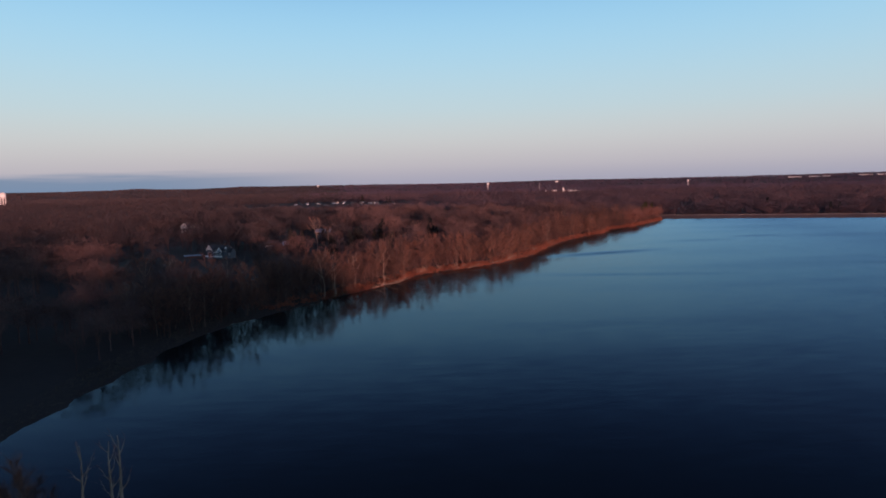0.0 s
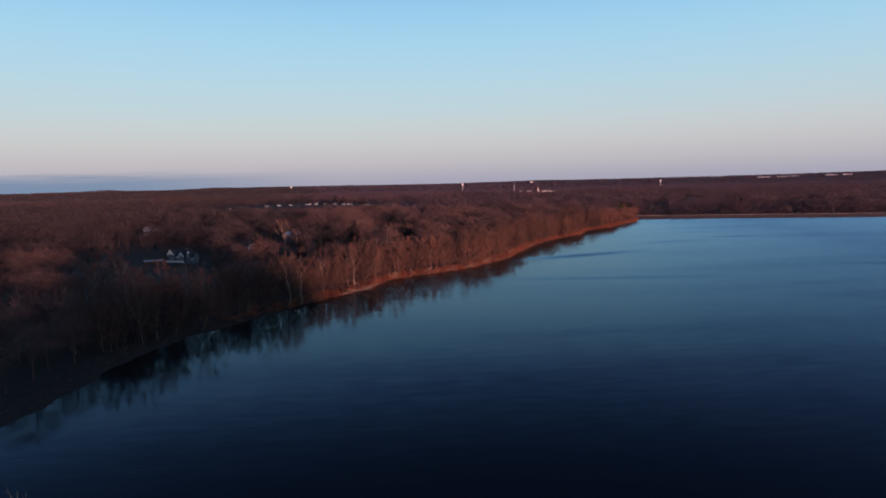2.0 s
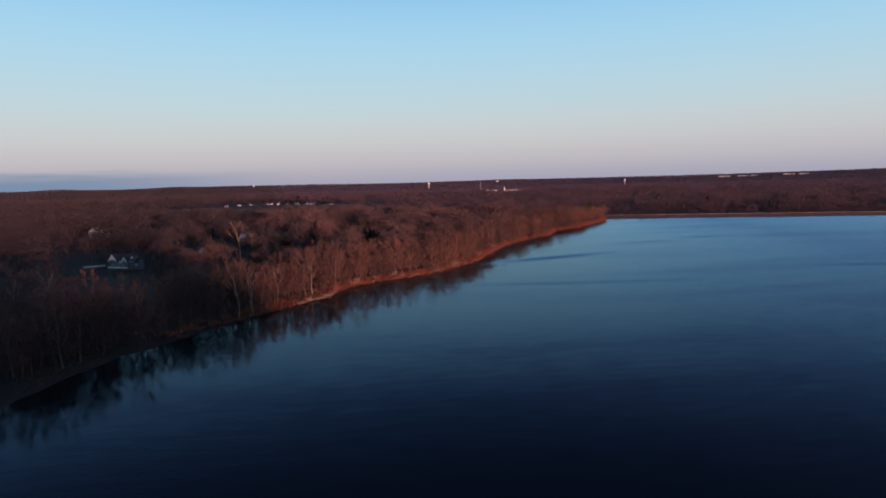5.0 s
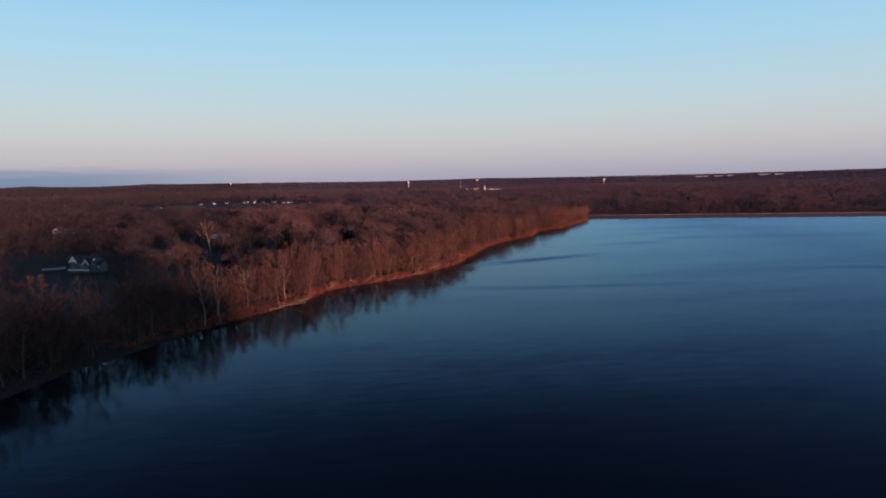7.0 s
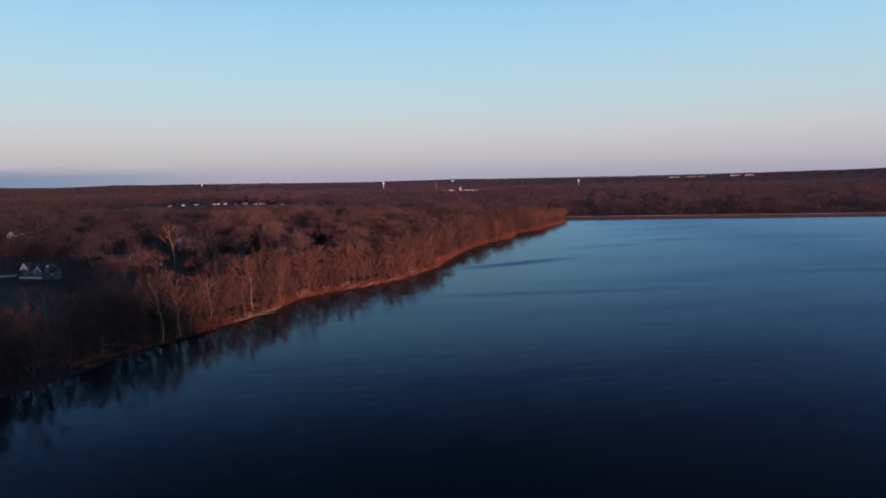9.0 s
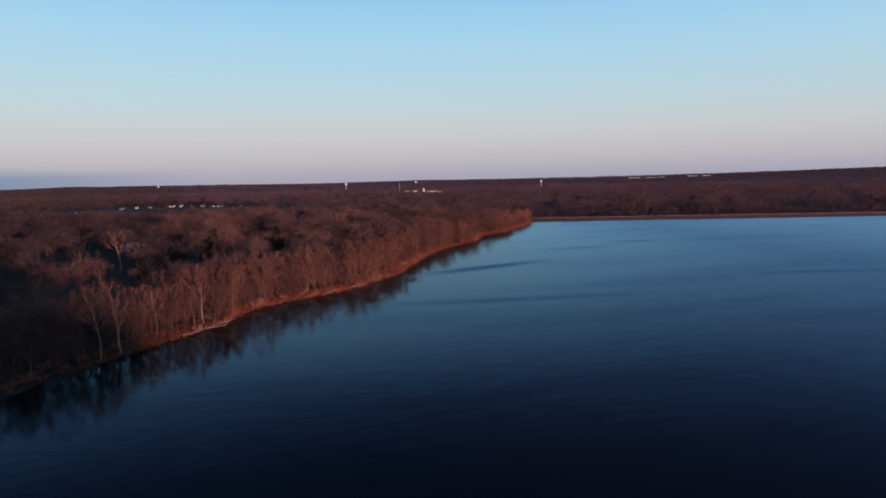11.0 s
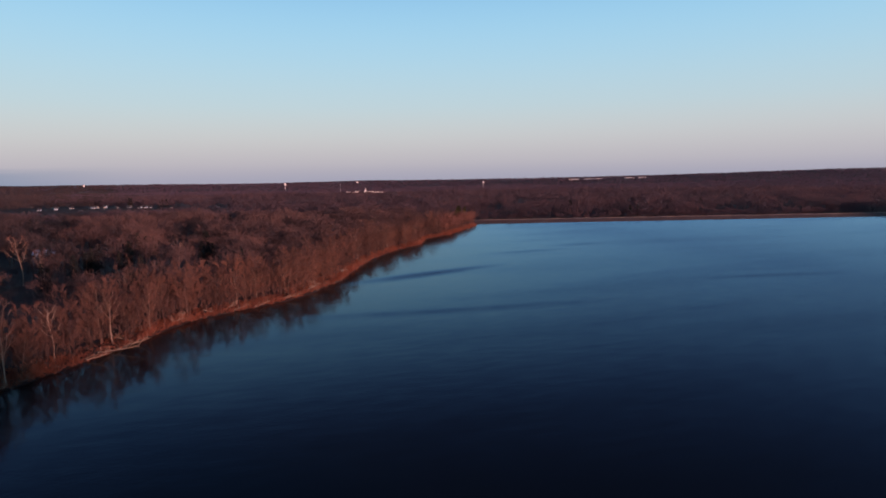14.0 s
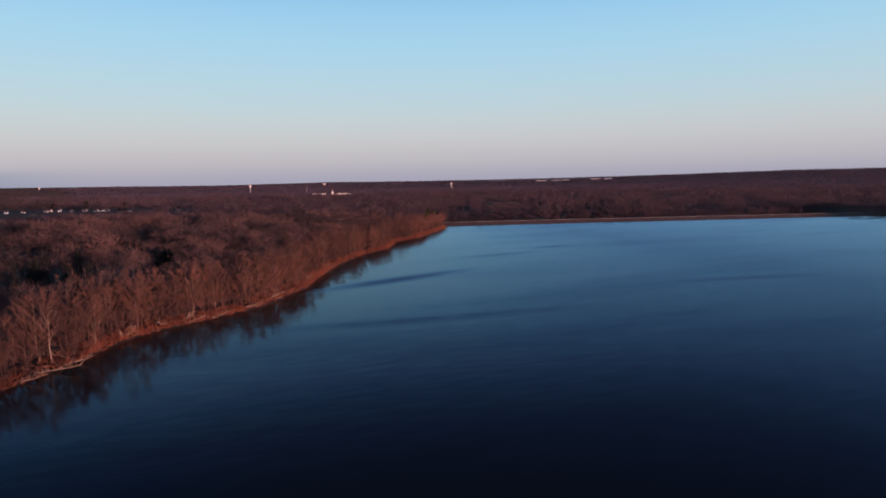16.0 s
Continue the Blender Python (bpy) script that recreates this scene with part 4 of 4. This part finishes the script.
# ---- houses ----
def slab_roof(bm, x0, x1, y0, y1, z, ridge, along_x=True, over=0.5, thick=0.22):
    """Two sloping slabs over a rectangle."""
    if along_x:
        mid = (y0 + y1) / 2
        sides = [((x0 - over, y0 - over), (x1 + over, y0 - over), (x1 + over, mid), (x0 - over, mid)),
                 ((x1 + over, y1 + over), (x0 - over, y1 + over), (x0 - over, mid), (x1 + over, mid))]
        drop = (ridge - z) / (mid - y0) * over
    else:
        mid = (x0 + x1) / 2
        sides = [((x0 - over, y1 + over), (x0 - over, y0 - over), (mid, y0 - over), (mid, y1 + over)),
                 ((x1 + over, y0 - over), (x1 + over, y1 + over), (mid, y1 + over), (mid, y0 - over))]
        drop = (ridge - z) / (mid - x0) * over
    for s in sides:
        low = [bm.verts.new((*s[0], z - drop)), bm.verts.new((*s[1], z - drop)), bm.verts.new((*s[2], ridge)), bm.verts.new((*s[3], ridge))]
        top = [bm.verts.new((v.co.x, v.co.y, v.co.z + thick)) for v in low]
        bm.faces.new(low[::-1])
        bm.faces.new(top)
        for i in range(4):
            bm.faces.new((low[i], low[(i + 1) % 4], top[(i + 1) % 4], top[i]))


def gable_block(bm, x0, x1, y0, y1, z0, z, ridge, along_x=True):
    """Walls with gable ends."""
    if along_x:
        m = (y0 + y1) / 2
        ends = [[(x, y0, z0), (x, y1, z0), (x, y1, z), (x, m, ridge), (x, y0, z)] for x in (x0, x1)]
    else:
        m = (x0 + x1) / 2
        ends = [[(x0, y, z0), (x1, y, z0), (x1, y, z), (m, y, ridge), (x0, y, z)] for y in (y0, y1)]
    a_, b2 = [[bm.verts.new(c_) for c_ in e] for e in ends]
    bm.faces.new(a_)
    bm.faces.new(b2[::-1])
    for i in range(5):
        bm.faces.new((a_[i], b2[i], b2[(i + 1) % 5], a_[(i + 1) % 5]))


def window(parent, x, y, z, w, h):
    """A framed window on a wall that faces -y."""
    bm = bmesh.new()
    for x0, x1, z0, z1 in ((x - w / 2 - 0.1, x - w / 2, z, z + h), (x + w / 2, x + w / 2 + 0.1, z, z + h), (x - w / 2 - 0.1, x + w / 2 + 0.1, z + h, z + h + 0.1), (x - w / 2 - 0.15, x + w / 2 + 0.15, z - 0.12, z), (x - 0.03, x + 0.03, z, z + h)):
        box(bm, x0, x1, y - 0.08, y + 0.05, z0, z1)
    f = part("window", bm, WHITE, parent)
    bm = bmesh.new()
    box(bm, x - w / 2, x + w / 2, y - 0.03, y + 0.03, z, z + h)
    part("pane", bm, GLASS, f)


def cottage(label, w, d_, wall, ridge, m, along_x=True, group="far houses", walls=WHITE, cover=ROOF):
    """A plain house with a gabled roof."""
    root = tagged(new("house"), label, "house", group)
    bm = bmesh.new()
    gable_block(bm, -w / 2, w / 2, 0, d_, -6, wall, ridge, along_x)
    part("wall", bm, walls, root)
    bm = bmesh.new()
    slab_roof(bm, -w / 2, w / 2, 0, d_, wall, ridge, along_x)
    roof = part("roof", bm, cover, root)
    bm = bmesh.new()
    box(bm, w * 0.22, w * 0.22 + 0.9, d_ * 0.55, d_ * 0.55 + 0.7, wall, ridge + 0.9)
    part("chimney", bm, STONE, roof)
    k = max(2, int(w / 3.2))
    for i in range(k):
        window(root, -w / 2 + w * (i + 0.5) / k, 0, 1.0, 1.1, 1.4)
        if wall > 4.6:
            window(root, -w / 2 + w * (i + 0.5) / k, 0, 3.6, 1.1, 1.2)
    root.matrix_basis = m
    return root


def on_ground(x, y, turn, lift=0.0):
    return pose(x, y, float(height(x, y)) + lift, 0, 0, turn)


# the white house in its clearing
home = tagged(new("house"), "large slate-grey two-storey house with white-trimmed gables and dark roof", "house")
bm = bmesh.new()
gable_block(bm, -12, 12, 0, 10, -6, 5.4, 9.0)
part("wall", bm, SIDING, home, "slate-grey clapboard main block")
bm = bmesh.new()
slab_roof(bm, -12, 12, 0, 10, 5.4, 9.0)
roof = part("roof", bm, ROOF, home)
bm = bmesh.new()
box(bm, 5.0, 6.2, 5.4, 6.4, 7, 10.4)
part("chimney", bm, STONE, roof)
for x0, x1, y0, z, ridge in ((-10.5, -3.5, -3.2, 5.4, 9.4), (2.4, 7.6, -2.4, 4.4, 7.3)):
    bm = bmesh.new()
    gable_block(bm, x0, x1, y0, 4.0, -6, z, ridge, False)
    g = part("gable", bm, SIDING, home, "grey gabled bay")
    bm = bmesh.new()
    slab_roof(bm, x0, x1, y0, 4.2, z, ridge, False, 0.6, 0.25)
    part("gable_roof", bm, ROOF, g)
    bm = bmesh.new()
    mid, w = (x0 + x1) / 2, (x1 - x0) / 2 + 0.6
    for s in (-1, 1):
        v = [bm.verts.new(c_) for yy in (y0 - 0.75, y0 - 0.62) for c_ in ((mid + s * w, yy, z - 1.6), (mid + s * w, yy, z - 0.05), (mid, yy, ridge + 0.45), (mid, yy, ridge - 1.2))]
        for f in ((0, 1, 2, 3), (7, 6, 5, 4), (0, 4, 5, 1), (1, 5, 6, 2), (2, 6, 7, 3), (3, 7, 4, 0)):
            bm.faces.new([v[i] for i in f])
    part("bargeboard", bm, WHITE, g)
    bm = bmesh.new()
    v = [bm.verts.new(c_) for yy in (y0 - 0.12, y0 - 0.02) for c_ in ((x0 + 0.3, yy, z - 0.2), (x1 - 0.3, yy, z - 0.2), (mid, yy, ridge - 0.3))]
    for f in ((0, 1, 2), (5, 4, 3), (0, 3, 4, 1), (1, 4, 5, 2), (2, 5, 3, 0)):
        bm.faces.new([v[i] for i in f])
    part("gable_panel", bm, WHITE if x0 < 0 else SKYLIT_PALE, g, "pale boarded gable peak")
    window(home, mid - 1.2, y0, 0.9, 1.2, 1.7)
    window(home, mid + 1.2, y0, 0.9, 1.2, 1.7)
    window(home, mid, y0, 3.9, 1.6, 1.5)
for x in (-1.8, 0.6, 9.4, 11.0):
    window(home, x, 0, 3.4, 1.0, 1.4)
bm = bmesh.new()
gable_block(bm, 9.2, 11.4, 0.6, 4.5, 5.0, 6.6, 7.8, False)
part("dormer", bm, WHITE, home, "small white dormer")
bm = bmesh.new()
gable_block(bm, 12.02, 16.5, 1.5, 9, -6, 3.2, 6.2)
part("garage_wing", bm, SIDING, home)
bm = bmesh.new()
slab_roof(bm, 12.1, 16.5, 1.5, 9, 3.2, 6.2)
part("garage_roof", bm, ROOF, home)
bm = bmesh.new()
for x in (12.9,):
    box(bm, x, x + 2.8, 1.42, 1.5, 0.0, 2.3)
part("garage_door", bm, STEEL, home)
bm = bmesh.new()
box(bm, -3.4, 1.9, -2.2, 0, 2.7, 2.95)
box(bm, -12.5, 9.0, -3.9, -3.6, -1.4, -0.1)
for x in (-3.2, -0.8, 1.6):
    box(bm, x - 0.1, x + 0.1, -2.1, -1.9, -1.0, 2.7)
part("porch", bm, WHITE, home)
bm = bmesh.new()
box(bm, -1.2, -0.2, -0.08, 0, 0, 2.1)
part("door", bm, ROOF, home)
home.matrix_basis = pose(-197.8, 455.2, 7.3, 0, 0, -22)
home.scale = (0.72, 0.68, 0.8)

shed = tagged(new("long_shed"), "low long shed with a pale metal roof beside the house", "shed")
bm = bmesh.new()
gable_block(bm, -6, 6, 0, 3, -5, 2.6, 3.2)
part("wall", bm, BARK, shed)
bm = bmesh.new()
slab_roof(bm, -6, 6, 0, 3, 2.6, 3.2)
part("roof", bm, SKYLIT_PALE, shed)
shed.matrix_basis = on_ground(-219.5, 466, 24, -1.2)

half_hidden = cottage("white house half hidden by bare trees", 12, 9, 5.2, 8.6, on_ground(-308.5, 678, -15, 5.5), False, "woodland houses")
cottage("small white house among the bare trees", 7, 8, 4.8, 7.6, on_ground(-299, 676, -15, 4.0), False, "woodland houses")
half_hidden.scale = (0.7, 0.7, 0.85)
cottage("low house with a grey roof under bare trees", 14, 8, 3.0, 5.6, on_ground(-139, 568, -12, 4.6), True, "woodland houses", SIDING, SKYLIT_PALE)
cottage("grey-roofed house deep in the woods", 13, 8, 3.2, 6.0, on_ground(-174, 520, -16, -1.0), True, "woodland houses", SIDING)
cottage("grey-roofed house deep in the woods", 11, 8, 3.2, 5.8, on_ground(-156, 502, -10, 0.2), True, "woodland houses", SIDING, SKYLIT_PALE)

# a street of white houses far up the slope
rng = np.random.default_rng(5)
for x, y, z, w in [(-440, 1372, 12, 8), (-412, 1361, 14, 12), (-128, 1380, 18, 9), (-96, 1388, 16, 10), (-215, 1392, 19, 9), (-262, 1388, 20, 8), (-272, 1357, 13.5, 15), (-258, 1361, 16, 8), (-250, 1360, 14.5, 12), (-237, 1363, 18.5, 11), (-223, 1362, 16, 9), (-210, 1366, 13.5, 14), (-182, 1369, 21, 12), (-173, 1372, 22, 8), (-158, 1372, 20, 14),
                    (-330, 1350, 12, 12), (-352, 1366, 12, 11), (-372, 1352, 11, 9), (-296, 1362, 11, 10)]:
    cottage("far pale-walled house among bare trees on the slope", w * 0.5, 6, 2.5, 4.4, on_ground(x + rng.uniform(-16, 16), y + (20 - z) * 2.0 + rng.uniform(-34, 34), rng.uniform(-50, 50), rng.uniform(-3.6, -1.6)), True, "far houses", [SKYLIT_PALE, SIDING, WHITE][int(rng.choice(3, p=[0.55, 0.2, 0.25]))])


def long_block(label, w, d_, h, m, group, floors=1):
    """A flat-roofed building with a parapet and window bands."""
    root = tagged(new("flat_building"), label, "building", group)
    bm = bmesh.new()
    box(bm, -w / 2, w / 2, 0, d_, -14, h)
    part("wall", bm, WHITE, root)
    bm = bmesh.new()
    for x0, x1, y0, y1 in ((-w / 2 - 0.3, w / 2 + 0.3, -0.3, 0.3), (-w / 2 - 0.3, w / 2 + 0.3, d_ - 0.3, d_ + 0.3), (-w / 2 - 0.3, -w / 2 + 0.3, 0.3, d_ - 0.3), (w / 2 - 0.3, w / 2 + 0.3, 0.3, d_ - 0.3)):
        box(bm, x0, x1, y0, y1, h + 0.004, h + 0.9)
    part("parapet", bm, STEEL, root)
    for i in range(max(2, int(w / 9))):
        x = -w / 2 + 4 + i * 9
        bm = bmesh.new()
        box(bm, x - 1.6, x + 1.6, -0.12, 0.05, h * 0.4, h * 0.4 + 2)
        part("window", bm, GLASS, root)
    root.matrix_basis = m
    return root


for x, y, z, w, h in [(327, 2462, 14.5, 18, 4), (406, 2449, 16, 16, 5), (432, 2444, 12, 22, 6), (486, 2434, 12.5, 22, 5), (506, 2429, 14.5, 22, 6), (527, 2424, 15, 10, 5)]:
    long_block("far white low building by the village", w, 12, h * 0.42, on_ground(x, y, -10, -1.8), "village buildings")
for x, y, z, w, h in [(2118, 3742, 53, 70, 4), (2206, 3698, 52.5, 60, 3.5), (2262, 3668, 54, 40, 3.5), (2420, 3566, 58, 60, 3.5), (2484, 3520, 59, 45, 3.5)]:
    long_block("long white building on the far ridge", w, 30, h * 0.34, on_ground(x, y, -30, 3.8), "ridge buildings")
long_block("pale building on the far horizon", 7, 10, 2, pose(-835, 4415, 49, 0, 0, 10), "horizon buildings")
long_block("pale building on the far horizon", 20, 20, 3, pose(826, 4403, 41, 0, 0, -10), "horizon buildings")

# white chapel with a steeple
chapel = tagged(new("chapel"), "small white chapel with a pointed steeple", "chapel")
bm = bmesh.new()
gable_block(bm, -5, 5, 0, 16, -6, 5, 9, False)
part("wall", bm, WHITE, chapel)
bm = bmesh.new()
slab_roof(bm, -5, 5, 0, 16, 5, 9, False)
part("roof", bm, WHITE, chapel)
bm = bmesh.new()
box(bm, -2, 2, -2, 2, -6, 12)
lathe(bm, [(2.6, 12.01), (1.2, 16), (0.1, 21)], 8)
part("steeple", bm, WHITE, chapel)
chapel.matrix_basis = on_ground(463.7, 2420, -12, 1.0)
chapel.scale = (0.7, 0.7, 0.7)


# ---- towers ----
def water_tower(label, x, y, z0, top, r):
    root = tagged(new("water_tower"), label, "water tower", "water towers")
    h = top - z0
    bm = bmesh.new()
    lathe(bm, [(r * 0.42, 0), (r * 0.28, h * 0.12), (r * 0.2, h * 0.45), (r * 0.24, h * 0.66)], 20)
    part("shaft", bm, WHITE, root)
    bm = bmesh.new()
    lathe(bm, [(r * 0.24, h * 0.66), (r * 0.7, h * 0.73), (r, h * 0.82), (r * 0.93, h * 0.9), (r * 0.6, h * 0.97), (r * 0.1, h)], 24)
    part("tank", bm, WHITE, root)
    bm = bmesh.new()
    lathe(bm, [(0.5, h), (0.5, h + 1.2)], 8)
    part("vent", bm, STEEL, root)
    root.matrix_basis = pose(x, y, z0)


water_tower("white pedestal water tower above the far woods", 273, 3575, 4, 46, 6.5)
water_tower("pale pedestal water tower above the far woods", 1310, 3326, 3, 40, 5.5)
tank = tagged(new("water_tower"), "stout white water tank on slender steel legs", "water tower", "water towers")
bm = bmesh.new()
lathe(bm, [(1.2, 27), (5, 28), (9, 31), (9, 43), (8.5, 45), (4, 48), (0.3, 49)], 28)
part("tank", bm, WHITE, tank)
bm = bmesh.new()
lathe(bm, [(1.2, -6), (1.2, 27)], 12)
part("riser", bm, WHITE, tank)
for k in range(6):
    a = k * math.pi / 3 + 0.2
    bm = bmesh.new()
    box(bm, 8.1 * math.cos(a) - 0.5, 8.1 * math.cos(a) + 0.5, 8.1 * math.sin(a) - 0.5, 8.1 * math.sin(a) + 0.5, -6, 32)
    part("leg", bm, WHITE, tank)
bm = bmesh.new()
lathe(bm, [(9.0, 31.2), (9.9, 31.2), (9.9, 32.3), (9.75, 32.3), (9.75, 31.4), (9.0, 31.4)], 28)
part("walkway", bm, STEEL, tank, "steel walkway round the tank")
tank.matrix_basis = pose(-1485, 2146, 6)

mast = tagged(new("radio_mast"), "thin lattice radio mast above the woods", "mast")
for k in range(3):
    a = k * 2.094
    bm = bmesh.new()
    lathe(bm, [(0.18, 0), (0.15, 44)], 6, (1.0 * math.cos(a), 1.0 * math.sin(a)))
    part("leg", bm, STEEL, mast)
bw = Bundle()
for i in range(15):
    for k in range(3):
        a, c_ = k * 2.094, (k + 1) * 2.094
        bw.tube([Vector((math.cos(a), math.sin(a), i * 3)), Vector((math.cos(c_), math.sin(c_), i * 3 + 3))], [0.12, 0.12], 3)
o = new("bracing", bw.mesh("bracing", STEEL))
o.parent = mast
mast.matrix_basis = pose(376.7, 2452, 0)
